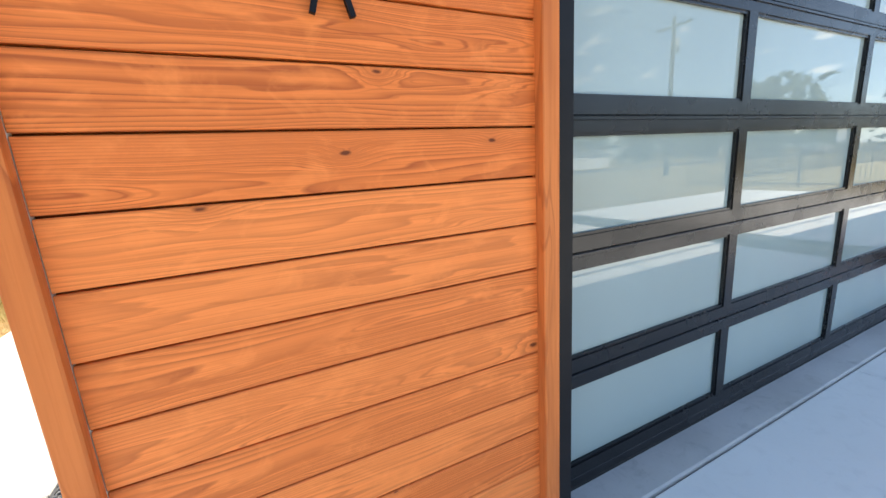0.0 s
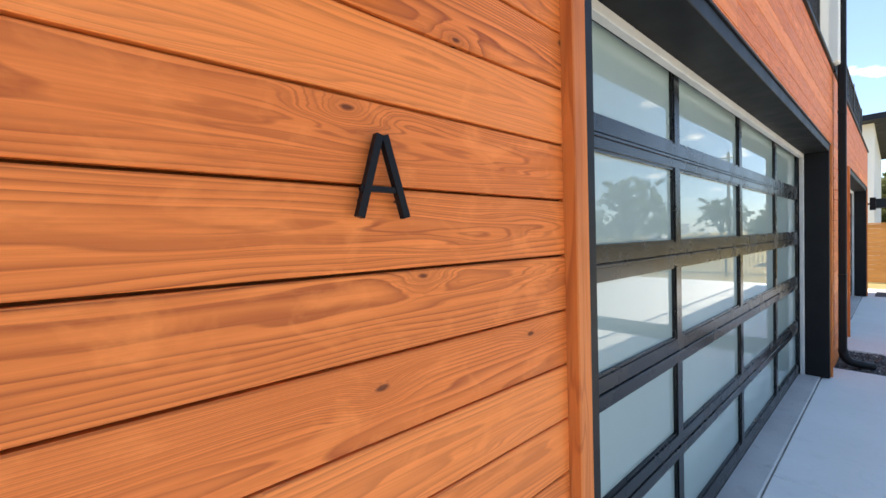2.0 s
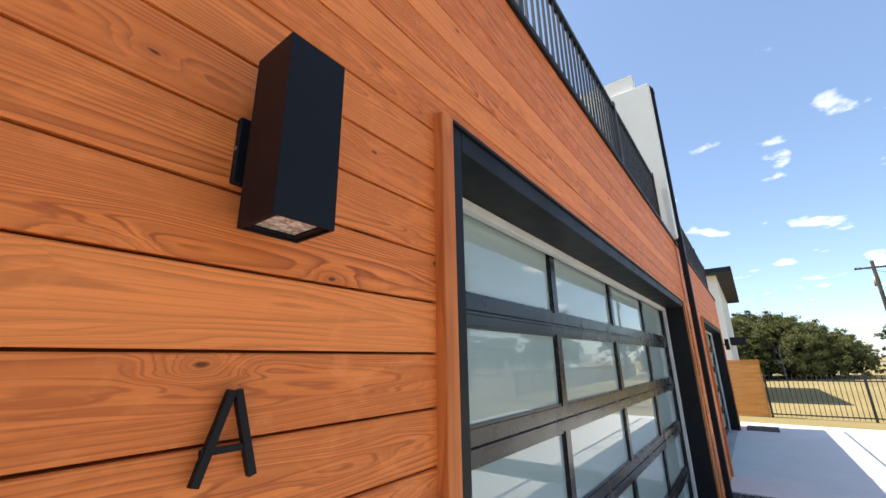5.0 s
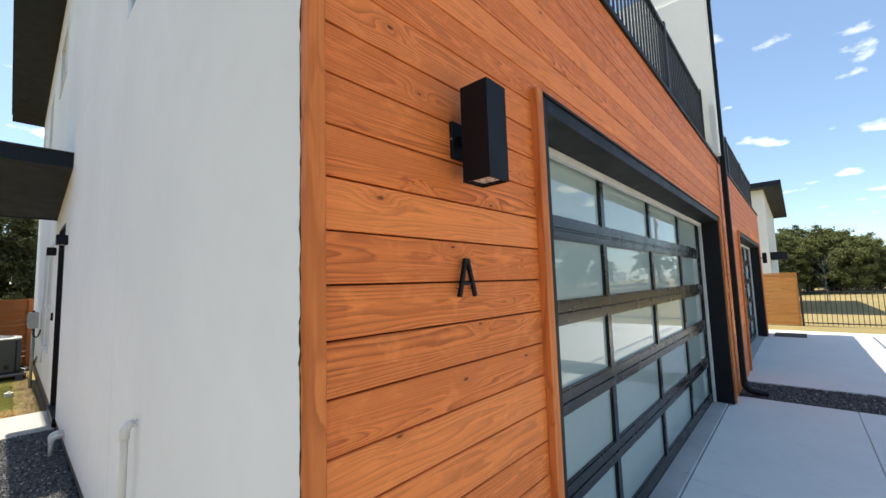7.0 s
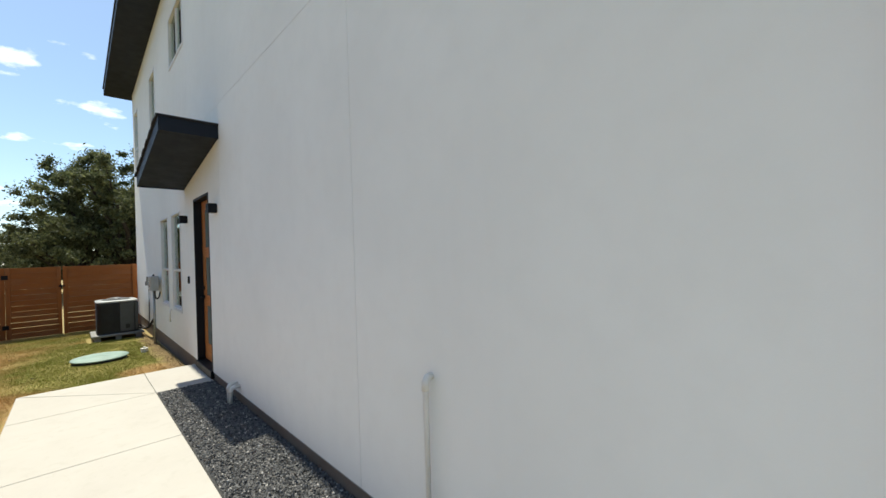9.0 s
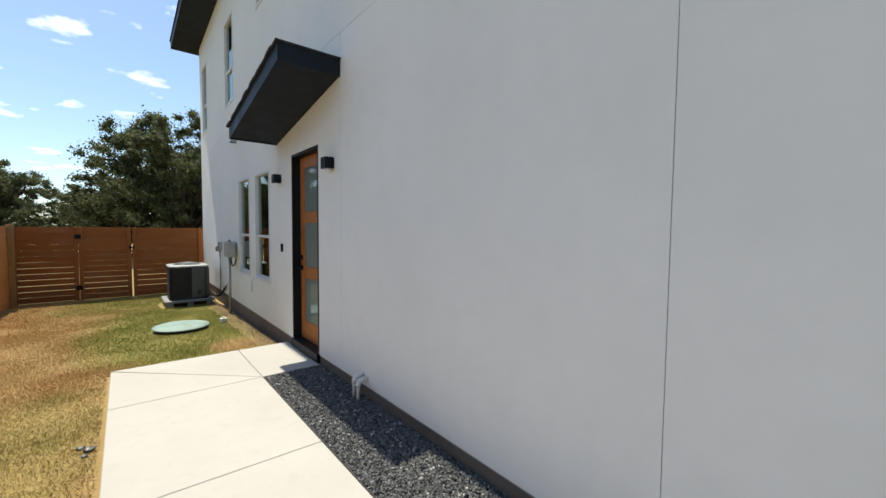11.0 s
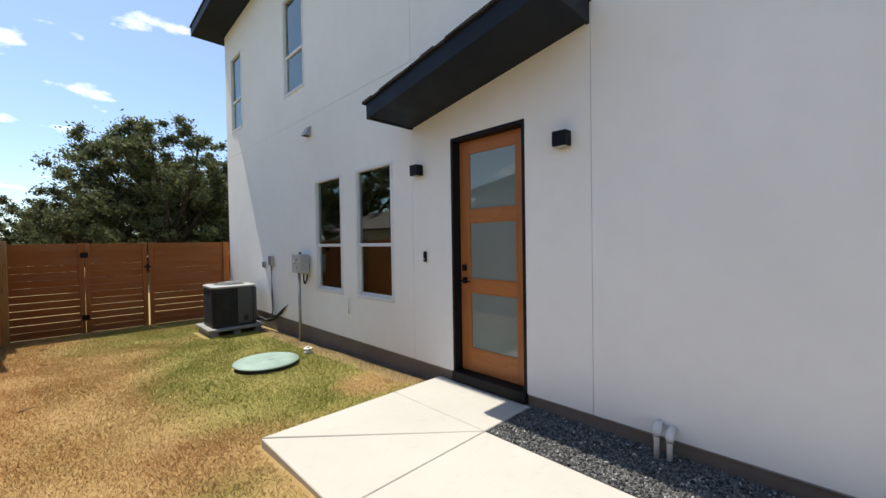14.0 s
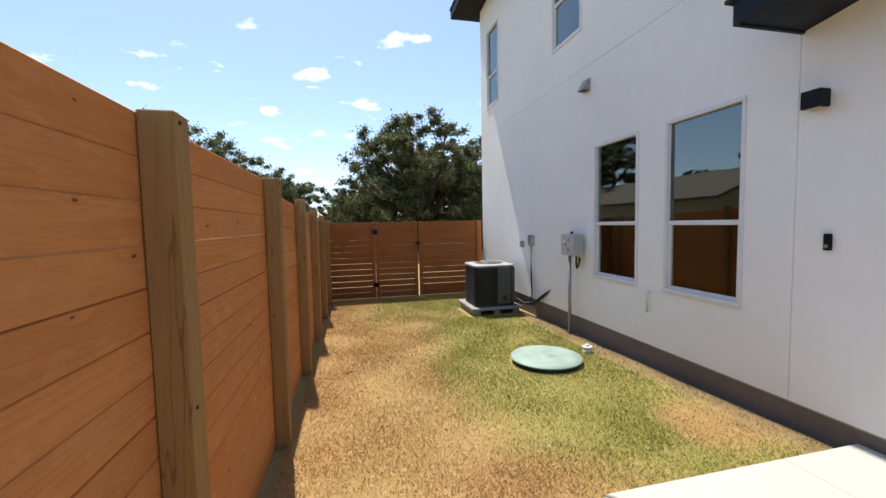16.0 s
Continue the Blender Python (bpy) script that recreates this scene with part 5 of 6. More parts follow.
def make_electrics():
    b = thing("pump_control_box", "grey electrical control box on a steel post", "electrical box", at=(-0.42, 11.42, 0.0))
    part("box", box_bm(-0.075, 0.06, -0.20, 0.16, 1.235, 1.545, bevel=0.008), m_boxgrey, b)
    part("box_door", box_bm(-0.083, -0.0755, -0.19, 0.15, 1.245, 1.535, bevel=0.004), m_boxgrey, b)
    for y, z in ((-0.05, 1.46), (-0.05, 1.33), (0.02, 1.40)):
        part("switch", cyl(bmesh.new(), (-0.10, y, z), (-0.0825, y, z), 0.018, 0.015, 12), m_galv, b)
    part("warning_label", box_bm(-0.0842, -0.0832, 0.05, 0.10, 1.41, 1.46), m_pvc, b)
    part("alarm_light", cyl(bmesh.new(), (-0.01, -0.02, 1.545), (-0.01, -0.02, 1.58), 0.022, 0.016), m_rubber, b)
    part("post", cyl(bmesh.new(), (0.0, 0.05, -0.0), (0.0, 0.05, 1.235), 0.024, sides=14), m_galv, b)
    part("conduit", tube(bmesh.new(), [(0.0, -0.12, 1.236), (0.0, -0.12, 1.12), (0.02, -0.10, 1.06), (0.05, -0.06, 1.05), (0.08, -0.05, 1.10), (0.1, -0.05, 1.2)], 0.013, 8), m_rubber, b)
    d = thing("disconnect_box", "small grey electrical disconnect box on stucco", "electrical box", at=(X0, 12.87, 1.39))
    part("box", box_bm(-0.07, 0.0005, -0.06, 0.06, -0.09, 0.10, bevel=0.005), m_boxgrey, d)
    part("cover", box_bm(-0.078, -0.0705, -0.064, 0.064, -0.07, 0.104, bevel=0.003), m_galv, d)
    o = thing("outlet_box", "small grey weatherproof outlet on stucco", "outlet", at=(X0, 13.27, 1.31))
    part("box", box_bm(-0.05, 0.0005, -0.035, 0.035, -0.06, 0.06, bevel=0.005), m_boxgrey, o)
    part("cover", box_bm(-0.068, -0.0505, -0.033, 0.033, -0.055, 0.055, bevel=0.008), m_galv, o)
    f = thing("vent_hood", "small white vent hood high on the stucco", "vent", at=(X0, 11.2, 3.56))
    bm = bmesh.new()
    vs = [bm.verts.new(p) for p in ((0, -0.07, -0.07), (0, 0.07, -0.07), (0, 0.07, 0.08), (0, -0.07, 0.08), (-0.12, -0.07, -0.07), (-0.12, 0.07, -0.07), (-0.03, 0.07, 0.08), (-0.03, -0.07, 0.08))]
    for q in ((0, 1, 2, 3), (4, 7, 6, 5), (0, 3, 7, 4), (1, 5, 6, 2), (2, 6, 7, 3)):
        bm.faces.new([vs[i] for i in q])
    part("hood", bm, m_galv, f)
    part("flap", box_bm(-0.105, -0.01, -0.06, 0.06, -0.066, -0.058), m_acdark, f, "dark vent flap")
    part("flange", box_bm(-0.008, 0.0005, -0.085, 0.085, -0.085, 0.095, bevel=0.002), m_vinyl, f)


def make_lid():
    gz = ground_z(-1.36, 10.4)
    l = thing("septic_lid", "round faded green plastic septic tank lid", "lid", at=(-1.36, 10.42, gz))
    part("riser", cyl(bmesh.new(), (0, 0, -0.05), (0, 0, 0.052), 0.385, sides=48), m_rubber, l, "dark riser ring")
    bm = bmesh.new()
    rings = [(0.36, 0.034), (0.405, 0.034), (0.408, 0.040), (0.402, 0.050), (0.30, 0.058), (0.15, 0.062), (0.062, 0.063), (0.058, 0.067), (0.02, 0.067)]
    loops = [[bm.verts.new((r * math.cos(2 * math.pi * k / 56), r * math.sin(2 * math.pi * k / 56), z + 0.02)) for k in range(56)] for r, z in rings]
    for a, b in zip(loops, loops[1:]):
        for k in range(56):
            bm.faces.new((a[k], a[(k + 1) % 56], b[(k + 1) % 56], b[k])).smooth = True
    bm.faces.new(loops[0][::-1])
    bm.faces.new(loops[-1])
    part("cover", bm, m_lid, l)
    for k in range(8):
        a = 2 * math.pi * k / 8 + 0.2
        part("screw", cyl(bmesh.new(), (0.385 * math.cos(a), 0.385 * math.sin(a), 0.066), (0.385 * math.cos(a), 0.385 * math.sin(a), 0.074), 0.010, sides=8), m_galv, l)
    gz = ground_z(-0.7, 10.55)
    c = thing("cleanout_cap", "white plastic sewer cleanout with square nut", "pipe", at=(-0.70, 10.6, gz))
    part("pipe", cyl(bmesh.new(), (0, 0, -0.05), (0, 0, 0.05), 0.055, sides=20), m_pvc, c)
    part("cap", cyl(bmesh.new(), (0, 0, 0.05), (0, 0, 0.075), 0.062, 0.058, 20), m_pvc, c)
    part("nut", box_bm(-0.02, 0.02, -0.02, 0.02, 0.075, 0.10, bevel=0.004), m_pvc, c)


def make_wall_pipes():
    p = thing("drain_pipes", "pair of white plastic pipe stubs bending down the wall", "pipes")
    for y, z in ((5.925, 0.432), (5.845, 0.415)):
        part("pipe", tube(bmesh.new(), [(X0 + 0.01, y, z), (X0 - 0.05, y, z), (X0 - 0.083, y, z - 0.012), (X0 - 0.096, y, z - 0.045), (X0 - 0.096, y, 0.17)], 0.0205, 14), m_pvc, p)
        part("elbow", tube(bmesh.new(), [(X0 - 0.03, y, z), (X0 - 0.06, y, z - 0.001), (X0 - 0.086, y, z - 0.014), (X0 - 0.096, y, z - 0.04), (X0 - 0.096, y, z - 0.06)], 0.0255, 14), m_pvc, p)
    q = thing("overflow_pipe", "white plastic overflow pipe standing against the stucco", "pipe")
    part("pipe", tube(bmesh.new(), [(X0 + 0.01, 2.49, 1.235), (X0 - 0.03, 2.49, 1.235), (X0 - 0.045, 2.49, 1.215), (X0 - 0.048, 2.49, 1.16), (X0 - 0.048, 2.49, 0.17)], 0.016, 12), m_pvc, q)
    part("elbow", tube(bmesh.new(), [(X0 - 0.015, 2.49, 1.236), (X0 - 0.034, 2.49, 1.233), (X0 - 0.047, 2.49, 1.212), (X0 - 0.048, 2.49, 1.17)], 0.021, 12), m_pvc, q)
    r = thing("wall_drain", "short white pipe stub under the window", "pipe")
    part("pipe", tube(bmesh.new(), [(X0 + 0.01, 10.01, 0.93), (X0 - 0.025, 10.01, 0.93), (X0 - 0.035, 10.01, 0.90), (X0 - 0.035, 10.01, 0.70)], 0.013, 10), m_vinyl, r)


# ---- neighbouring unit and distance ----
def make_slat_fence():
    f = thing("slat_fence", "light cedar slat fence panel in sunlight", "fence")
    for k in range(13):
        part("slat", box_bm(17.0, 17.02, 0.14, 1.35, 0.12 + k * 0.132, 0.12 + k * 0.132 + 0.128, bevel=0.005), m_slat, f)
    for y in (0.10, 1.30):
        part("post", box_bm(17.021, 17.11, y, y + 0.09, 0.05, 1.84, bevel=0.004), m_slat, f)
    part("cap_rail", box_bm(16.99, 17.12, 0.10, 1.40, 1.841, 1.87, bevel=0.003), m_slat, f)


def make_iron_fence(name_at, length, along, label):
    """Black picket fence; along is 'x' or 'y'."""
    ob = thing("iron_fence", label, "fence", "iron fences", at=name_at)
    rot = Matrix.Rotation(0 if along == "x" else -math.pi / 2, 3, "Z")

    def b(x0, x1, z0, z1, t):
        bm = box_bm(x0, x1, -t, t, z0, z1)
        for v in bm.verts:
            v.co = rot @ v.co
        return bm
    for z in (0.10, 1.12):
        part("rail", b(0, length, z, z + 0.035, 0.016), m_iron, ob)
    pk = to_mesh("picket", b(-0.008, 0.008, 0.05, 1.30, 0.008), m_iron)
    po = to_mesh("post", b(-0.03, 0.03, -0.05, 1.36, 0.03), m_iron)
    n = int(length / 0.115)
    for k in range(n + 1):
        p = rot @ Vector((k * length / n, 0, 0))
        part("post" if k % 20 == 0 else "picket", po if k % 20 == 0 else pk, None, ob, at=tuple(p))
    return ob


def make_tree_mesh(seed, height, spread, clumps, n, size, low=0.20, leaf=None):
    """Live oak: forked trunk, crooked spreading limbs, twigs that end in leaf clumps."""
    rng = random.Random(seed)
    nr = np.random.default_rng(seed)
    bm = bmesh.new()
    fork = height * rng.uniform(0.13, 0.19)
    tube(bm, [(0, 0, -0.2), (0.03, 0.02, fork * 0.5), (0.06, -0.02, fork)], [0.32, 0.25, 0.22], 10)
    centres, radii = [], []
    for k in range(11):
        a = 2 * math.pi * k / 11 + rng.uniform(-0.3, 0.3)
        reach = spread * rng.uniform(0.35, 0.82)
        top = height * (1.0 - 0.42 * (reach / spread) ** 2) * rng.uniform(0.72, 0.96)
        end = Vector((reach * math.cos(a), reach * math.sin(a), top))
        mid = Vector((reach * 0.45 * math.cos(a + 0.2), reach * 0.45 * math.sin(a + 0.2), fork + (top - fork) * 0.45))
        knee = mid.lerp(end, 0.6) + Vector((rng.uniform(-0.3, 0.3), rng.uniform(-0.3, 0.3), 0.1))
        tube(bm, [(0.04, 0, fork * 0.92), mid, knee, end], [0.16, 0.10, 0.055, 0.015], 7)
        for j in range(7):
            s = (mid.lerp(knee, rng.random()) if j < 3 else knee.lerp(end, rng.random()))
            e = s + Vector((rng.uniform(-1, 1), rng.uniform(-1, 1), rng.uniform(-0.35, 0.8))) * spread * 0.30
            tube(bm, [s, s.lerp(e, 0.5) + Vector((0, 0, 0.1)), e], [0.04, 0.025, 0.006], 5)
            for q in range(3):
                centres.append(s.lerp(e, 0.55 + 0.22 * q) + Vector((rng.uniform(-0.2, 0.2), rng.uniform(-0.2, 0.2), rng.uniform(-0.1, 0.2))))
                radii.append(spread * rng.uniform(0.045, 0.10))
        centres.append(end)
        radii.append(spread * rng.uniform(0.07, 0.12))
    while len(centres) < clumps:
        a, u = rng.uniform(0, 2 * math.pi), rng.uniform(0.02, 1)
        rr = spread * math.sqrt(u) * 0.95
        zt = (low * height) + height * (1 - low) * math.sqrt(max(0.05, 1 - 0.8 * (rr / spread) ** 2)) * rng.uniform(0.0, 0.97)
        centres.append(Vector((rr * math.cos(a), rr * math.sin(a), zt)))
        radii.append(spread * rng.uniform(0.05, 0.12))
    v, f = leaves(n, [tuple(c) for c in centres], radii, size, nr)
    return to_mesh("trunk", bm, m_bark), array_mesh("crown", v, f, leaf or m_leaf)


def plant(meshes, x, y, s=1.0, turn=0.0, group="live oaks", label="dense dark green live oak tree"):
    t = thing("oak_tree", label, "tree", group, at=(x, y, -0.05 if y > 10 else 0.1))
    t.rotation_euler = (0, 0, turn)
    t.scale = (s, s, s)
    part("trunk", meshes[0], None, t)
    part("crown", meshes[1], None, t)
    return t


def make_far_house(x0, x1, y0, y1, h, label, face="x"):
    hs = thing("house", label, "house", "neighbouring houses")
    part("wall", box_bm(x0, x1, y0, y1, 0.0, h), m_stucco, hs)
    bm = bmesh.new()
    vs = [bm.verts.new((x, y, h + t - (0.03 * (x - x0)))) for t in (0.0, 0.22) for y in (y0 - 0.65, y1 + 0.65) for x in (x0 - 0.65, x1 + 0.65)]
    for q in ((0, 2, 3, 1), (4, 5, 7, 6), (0, 1, 5, 4), (2, 6, 7, 3), (0, 4, 6, 2), (1, 3, 7, 5)):
        bm.faces.new([vs[i] for i in q])
    part("roof", bm, m_fascia, hs)
    return hs


def far_window(hs, x0, x1, y0, y1, z0, z1):
    w = part("window", box_bm(x0, x1, y0, y1, z0, z1), m_frost2, hs)
    dx, dy = (0.02, 0.05) if x1 - x0 < y1 - y0 else (0.05, 0.02)
    part("frame", box_bm(x0 - 0.005, x1 + 0.005, y0 - 0.005, y1 + 0.005, z0 - 0.06, z0), m_vinyl, w)


def make_car(x, y, turn):
    """A parked white estate car."""
    car = thing("car", "parked white estate car beside the far house", "car", at=(x, y, 0.1))
    car.rotation_euler = (0, 0, turn)

    def extrude(prof, half, inset=0.0):
        bm = bmesh.new()
        sides = [[bm.verts.new((px, s * (half - (inset if pz > 1.0 else 0.0)), pz)) for px, pz in prof] for s in (-1, 1)]
        n = len(prof)
        for i in range(n):
            j = (i + 1) % n
            bm.faces.new((sides[0][i], sides[0][j], sides[1][j], sides[1][i]))
        bm.faces.new(sides[0])
        bm.faces.new(sides[1][::-1])
        return bm
    part("body", extrude([(-2.25, 0.3), (2.25, 0.3), (2.3, 0.65), (2.1, 0.85), (1.1, 0.98), (-2.2, 1.0), (-2.3, 0.7)], 0.9), m_vinyl, car)
    part("cabin", extrude([(1.15, 0.98), (0.45, 1.5), (-1.9, 1.52), (-2.2, 1.0)], 0.82, 0.12), m_frost2, car, "dark car windows")
    part("roof", box_bm(-1.85, 0.4, -0.68, 0.68, 1.521, 1.56, bevel=0.015), m_vinyl, car)
    for wx in (-1.4, 1.4):
        for wy in (-0.82, 0.82):
            wh = part("wheel", cyl(bmesh.new(), (wx, wy - 0.1, 0.32), (wx, wy + 0.1, 0.32), 0.32, sides=20), m_rubber, car)
            part("rim", cyl(bmesh.new(), (wx, wy - 0.105, 0.32), (wx, wy + 0.105, 0.32), 0.19, sides=14), m_galv, wh)


def make_pole(x, y, h, to):
    """Timber utility pole with a crossarm, transformer and wires."""
    p = thing("utility_pole", "tall brown timber utility pole with wires", "utility pole", "utility poles", at=(x, y, 0.0))
    part("pole", cyl(bmesh.new(), (0, 0, -0.3), (0, 0, h), 0.16, 0.11, 12), m_bark, p)
    part("crossarm", box_bm(-0.06, 0.06, -1.1, 1.1, h - 0.6, h - 0.48, bevel=0.01), m_bark, p)
    part("transformer", cyl(bmesh.new(), (0.32, 0, h - 2.0), (0.32, 0, h - 1.2), 0.2, sides=16), m_boxgrey, p)
    for wy in (-1.0, 0.0, 1.0):
        part("insulator", cyl(bmesh.new(), (0, wy, h - 0.48), (0, wy, h - 0.33), 0.04, sides=8), m_galv, p)
        pts = []
        for k in range(13):
            s = k / 12
            pts.append(((to[0] - x) * s, wy + (to[1] - y) * s, h - 0.33 - 4 * 0.8 * s * (1 - s)))
        part("wire", tube(bmesh.new(), pts, 0.012, 5), m_rubber, p)


def make_sign(x, y):
    """A blank white board on two posts beyond the iron fence."""
    sg = thing("sign_board", "blank white sign board on two grey posts in the field", "sign", at=(x, y, 0.08))
    part("panel", box_bm(-0.03, 0.0, -0.55, 0.55, 1.45, 2.35, bevel=0.006), m_vinyl, sg)
    for py in (-0.4, 0.4):
        part("post", box_bm(0.001, 0.08, py - 0.04, py + 0.04, -0.1, 2.3, bevel=0.004), m_galv, sg)


def make_neighbours():
    """Two houses past the side fence, which the windows and the front door mirror."""
    x0, x1, y0, y1 = -21.0, -13.0, 7.0, 18.8
    zr = lambda y: 5.62 - 0.166 * (y - 11.5)
    hs = thing("house", "pale two-storey house with a sloping charcoal roof past the fence", "house", "neighbouring houses")
    bm = bmesh.new()
    vs = [bm.verts.new((x, y, z)) for x in (x0, x1) for y, z in ((y0, 0.0), (y1, 0.0), (y1, zr(y1) - 0.2), (y0, zr(y0) - 0.2))]
    for q in ((0, 1, 2, 3), (7, 6, 5, 4), (0, 4, 5, 1), (1, 5, 6, 2), (2, 6, 7, 3), (3, 7, 4, 0)):
        bm.faces.new([vs[i] for i in q])
    part("wall", bm, m_siding_tan, hs)
    bm = bmesh.new()
    vs = [bm.verts.new((x, y, zr(y) + t)) for t in (-0.199, 0.0) for y in (y0 - 0.5, y1 + 0.5) for x in (x0 - 0.5, x1 + 0.5)]
    for q in ((0, 2, 3, 1), (4, 5, 7, 6), (0, 1, 5, 4), (2, 6, 7, 3), (0, 4, 6, 2), (1, 3, 7, 5)):
        bm.faces.new([vs[i] for i in q])
    part("roof", bm, m_shingle, hs)
    gb = thing("house", "low tan house with a grey-brown gabled roof past the fence", "house", "neighbouring houses")
    xa, xm, xb, ya, yb, ze, zg = -20.0, -16.5, -13.0, 20.6, 33.0, 2.75, 4.15
    bm = bmesh.new()
    ends = [[bm.verts.new((x, y, z)) for x, z in ((xa, 0.0), (xb, 0.0), (xb, ze), (xm, zg), (xa, ze))] for y in (ya, yb)]
    for i in range(5):
        j = (i + 1) % 5
        bm.faces.new((ends[0][i], ends[0][j], ends[1][j], ends[1][i]))
    bm.faces.new(ends[0])
    bm.faces.new(ends[1][::-1])
    part("wall", bm, m_siding_tan, gb)
    for s in (-1, 1):
        bm = bmesh.new()
        xe = xm + s * 4.0
        sl = (zg - ze) / 3.5
        vs = [bm.verts.new((x, y, z + t)) for t in (0.02, 0.16) for y in (ya - 0.4, yb + 0.4) for x, z in ((xm, zg), (xe, zg - 4.0 * sl))]
        for q in ((0, 2, 3, 1), (4, 5, 7, 6), (0, 1, 5, 4), (2, 6, 7, 3), (0, 4, 6, 2), (1, 3, 7, 5)):
            bm.faces.new([vs[i] for i in q])
        part("roof", bm, m_roof_tan, gb, "grey-brown shingle roof slope")


def make_sapling(x, y):
    t = thing("sapling", "small bare grey sapling in the field", "tree", at=(x, y, 0.05))
    rng = random.Random(6)
    bm = tube(bmesh.new(), [(0, 0, -0.1), (0.02, 0, 1.2), (0.0, 0.05, 2.6)], [0.035, 0.024, 0.008], 7)
    for k in range(16):
        z = 0.9 + k * 0.1
        a = k * 2.4
        e = Vector((math.cos(a), math.sin(a), 1.1)) * rng.uniform(0.4, 0.75)
        tube(bm, [(0.01, 0.01, z), Vector((0.01, 0.01, z)) + e * 0.5, Vector((0, 0, z)) + e], [0.008, 0.005, 0.003], 5)
    part("trunk", bm, m_padgrey, t)


def make_twig(x, y, turn, length):
    """A dry twig lying in the grass."""
    z = ground_z(x, y) + 0.024
    d = Vector((math.cos(turn), math.sin(turn), 0))
    side = Vector((-d.y, d.x, 0.15))
    o = Vector((x, y, z))
    bm = tube(bmesh.new(), [o, o + d * length * 0.5 + side * 0.012, o + d * length], [0.006, 0.005, 0.002], 6)
    tube(bm, [o + d * length * 0.45, o + d * length * 0.6 + side * 0.04], [0.004, 0.002], 5)
    tagged(part("twig", bm, m_bark), "dark dry twig lying on the lawn", "twig", "yard litter")


def make_pebble(x, y, r):
    """A loose stone half sunk in the turf."""
    bm = bmesh.new()
    bmesh.ops.create_icosphere(bm, subdivisions=2, radius=r)
    for v in bm.verts:
        v.co *= 1.0 + 0.25 * noise.noise(v.co * 40.0 + Vector((x, y, 0)) * 9.0)
        v.co.z *= 0.6
    ob = part("stone", bm, m_acgrey, at=(x, y, ground_z(x, y) + r * 0.35))
    tagged(ob, "loose dark grey stone beside the concrete walk", "stone", "yard litter")


# ---- build ----
make_lawn()
make_paving()
make_gravel()
make_side_wall()
make_shell()
make_ceiling_fan(2.25, 11.85, 2.95)
make_roof()
make_awning()
make_door()
for i, w in enumerate(WINS):
    if w[4]:
        make_window(i + 1, *w)
    else:
        make_slider(i + 1, *w[:4])
make_small_lamp(6.63)
make_small_lamp(8.44)
make_doorbell()
make_corner_trim()
gdoor = make_garage_door()
copy_thing(gdoor, pose(0.88 + 7.53, YD, 0.192))
make_sconce(0.207)
make_sconce(13.86)
make_letter()
make_railing(-0.2, 6.2, (-0.17, 1.65, 4.0, 6.17), "deck railings")
make_railing(6.5, 14.2, (6.53, 9.0, 11.6, 14.17), "deck railings")
make_turf()
make_downspout()
make_side_fence()
make_gate()
make_ac()
make_electrics()
make_lid()
for x, y, a, n in ((-3.62, 10.65, 0.5, 0.13), (-2.17, 9.57, 1.2, 0.07), (-3.58, 14.3, 0.1, 0.10), (-3.5, 12.93, 2.0, 0.08), (-2.6, 11.9, 0.9, 0.06)):
    make_twig(x, y, a, n)
for x, y, r in ((-2.31, 6.33, 0.035), (-2.36, 6.40, 0.025), (-2.33, 6.25, 0.02)):
    make_pebble(x, y, r)
make_wall_pipes()
make_slat_fence()
make_iron_fence((17.05, 0.06, 0.08), 8.5, "y", "black iron picket fence beside the dry field")
make_iron_fence((20.0, -8.5, 0.10), 28.0, "x", "black iron picket fence along the dry field")
oak_a = make_tree_mesh(21, 8.0, 4.3, 420, 270, (0.04, 0.09))
oak_b = make_tree_mesh(34, 7.2, 4.8, 430, 270, (0.04, 0.09))
oak_full = make_tree_mesh(47, 7.4, 5.2, 520, 170, (0.06, 0.13), 0.06, m_leaf_olive)
oak_far = make_tree_mesh(55, 7.6, 4.6, 330, 46, (0.11, 0.22), 0.08)
for x, y, s, turn, k in ((0.6, 30.5, 1.14, 1.3, 0), (-1.5, 32.5, 0.80, 2.0, 1), (4.8, 31.0, 1.0, 4.0, 1), (9.5, 33.0, 1.0, 1.0, 0), (-12.8, 42.0, 1.12, 3.0, 1), (-17.5, 38.0, 1.40, 0.6, 0), (-9.3, 43.0, 0.86, 5.0, 0), (2.0, 37.0, 1.0, 2.6, 1)):
    plant((oak_a, oak_b)[k], x, y, s, turn)
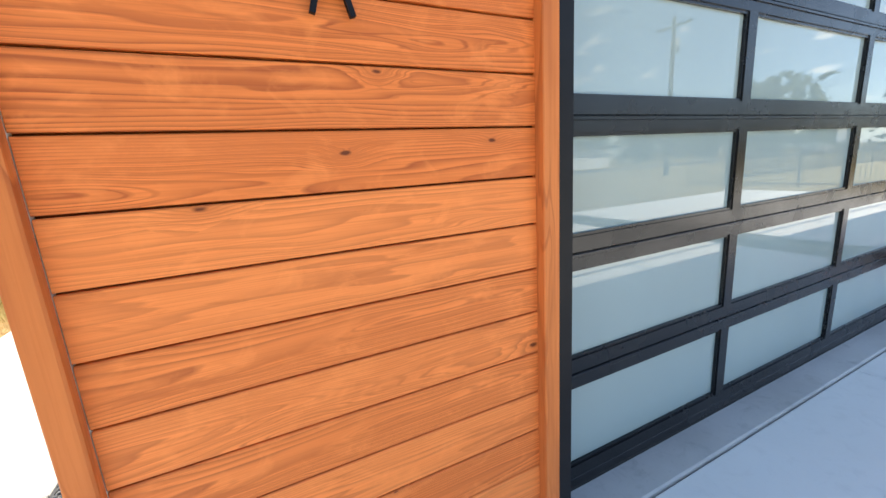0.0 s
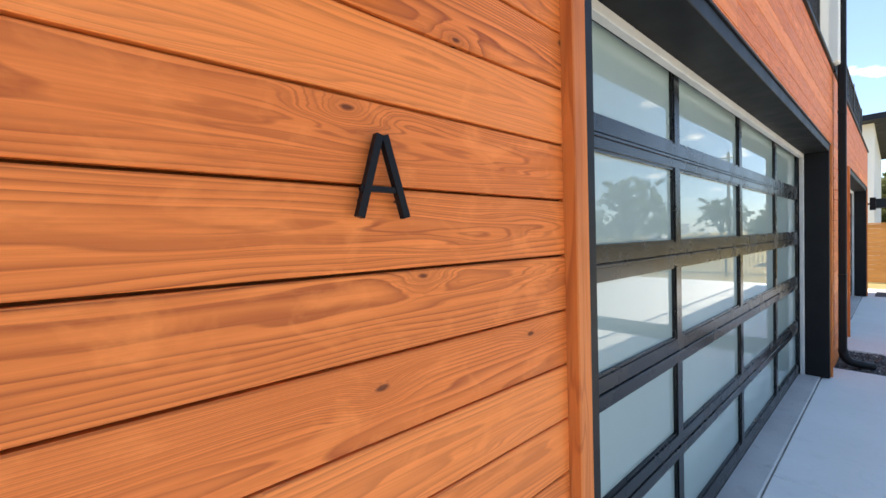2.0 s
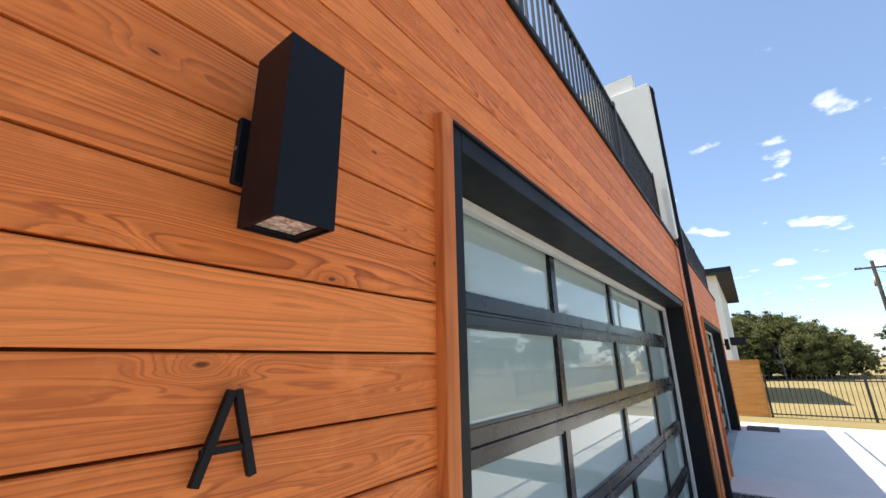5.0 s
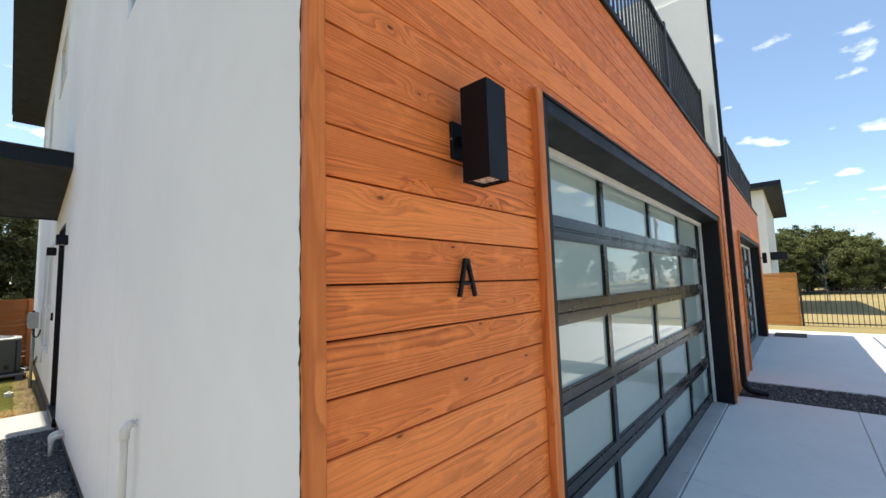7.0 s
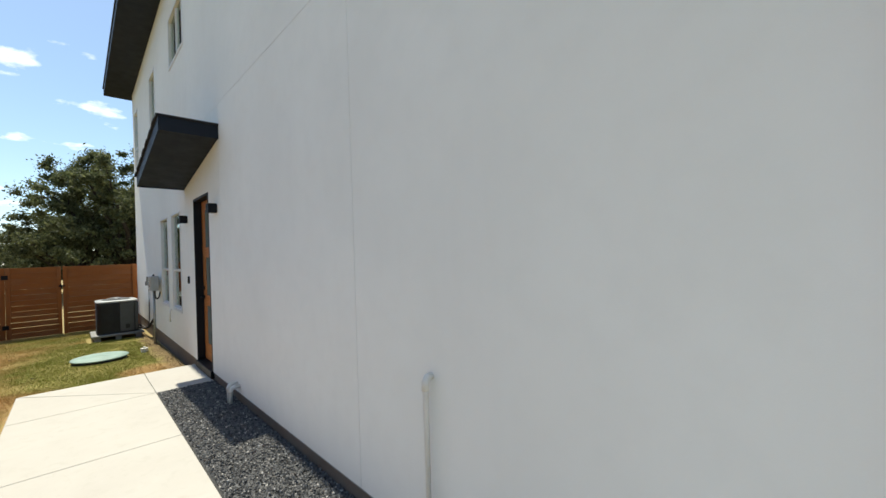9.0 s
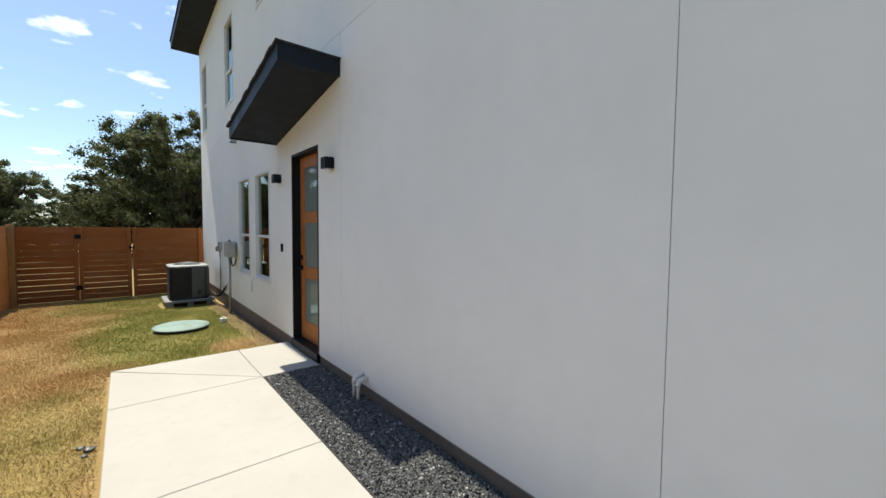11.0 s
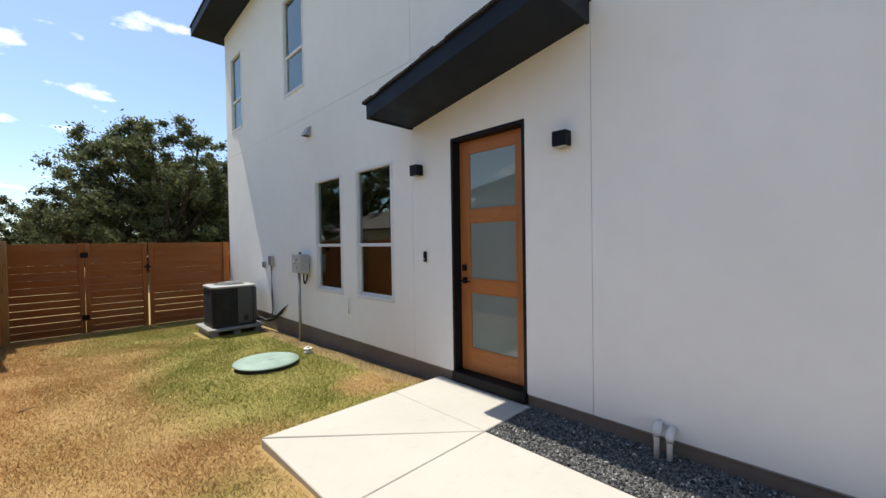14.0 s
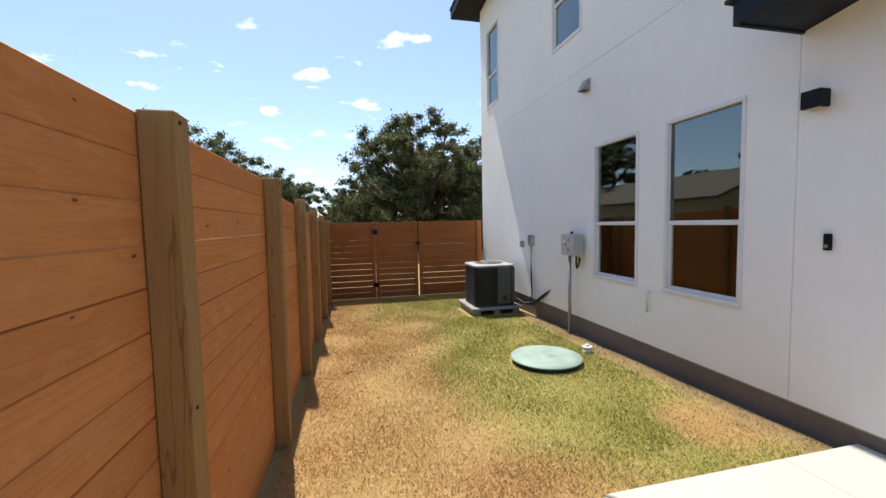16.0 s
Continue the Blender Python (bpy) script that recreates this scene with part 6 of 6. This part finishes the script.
for x, y, s, turn, k in ((44.0, 2.8, 0.80, 0.5, 0), (45.5, -0.6, 0.80, 2.5, 1), (48.0, -4.2, 0.66, 4.5, 0), (43.0, 7.5, 0.9, 1.5, 1), (47.5, 1.2, 0.86, 3.2, 0), (51.0, -2.6, 0.78, 1.2, 1), (54.0, -6.2, 0.56, 5.2, 1)):
    plant(oak_full, x, y, s, turn, "trees beyond the field", "dense round olive green live oak tree")
for k in range(22):
    plant(oak_far, -20 + k * 7.0, -46 - 5 * math.sin(k * 2.1), 0.92 + 0.16 * math.sin(k * 1.7), k * 1.3, "trees across the road")
for k in range(26):
    plant(oak_far, -16.0 + 6.0 * k, -43.0 + 1.5 * math.sin(k * 2.7), 0.46 + 0.10 * math.sin(k * 1.9), k * 1.9, "scrub across the road", "low dark green scrub oak")
for k in range(11):
    plant(oak_far, 50.0 + 2.5 * math.sin(k * 2.2), 9.0 - 1.6 * k, 0.36 + 0.06 * math.sin(k * 1.3), k * 1.1, "scrub beyond the field", "low dark green scrub oak")
for k in range(12):
    plant(oak_far, -6.0 + 1.7 * k, 36.5 + 1.5 * math.sin(k * 2.0), 0.40 + 0.06 * math.sin(k * 1.3), k * 1.7, "scrub behind the yard", "low dark green scrub oak")
for k in range(34):
    a = radians(-118 + k * 9.6)
    r = 84 + 14 * math.sin(k * 2.3)
    plant(oak_far, r * math.sin(a), r * math.cos(a), 1.15 + 0.3 * math.sin(k * 1.9), k * 0.9, "far treeline")
house = make_far_house(22.5, 32.0, 0.95, 11.0, 5.75, "white two-storey neighbouring house with charcoal eaves")
part("awning", box_bm(22.7, 24.2, 0.35, 0.945, 2.5, 2.84, bevel=0.01), m_fascia, house, "charcoal door canopy")
make_far_house(33.0, 44.0, -44.0, -36.0, 3.0, "low white house across the road")
make_car(78.0, -27.0, 0.15)
make_pole(45.0, -8.7, 9.2, (90.0, -40.0))
make_pole(24.5, -14.5, 9.5, (-30.0, -16.0))
make_sapling(30.0, -1.05)
make_sign(36.0, -9.8)
make_neighbours()
setting("road", box_bm(-200, 200, -31.5, -25.5, 0.0, 0.105), m_asphalt, "grey asphalt road beyond the fence", "road")
make_front(-0.301, 6.40, 0.755, 5.885, 3, "wall_front")
make_front(6.46, 14.3, 8.33, 13.415, 7, "wall_front_2")
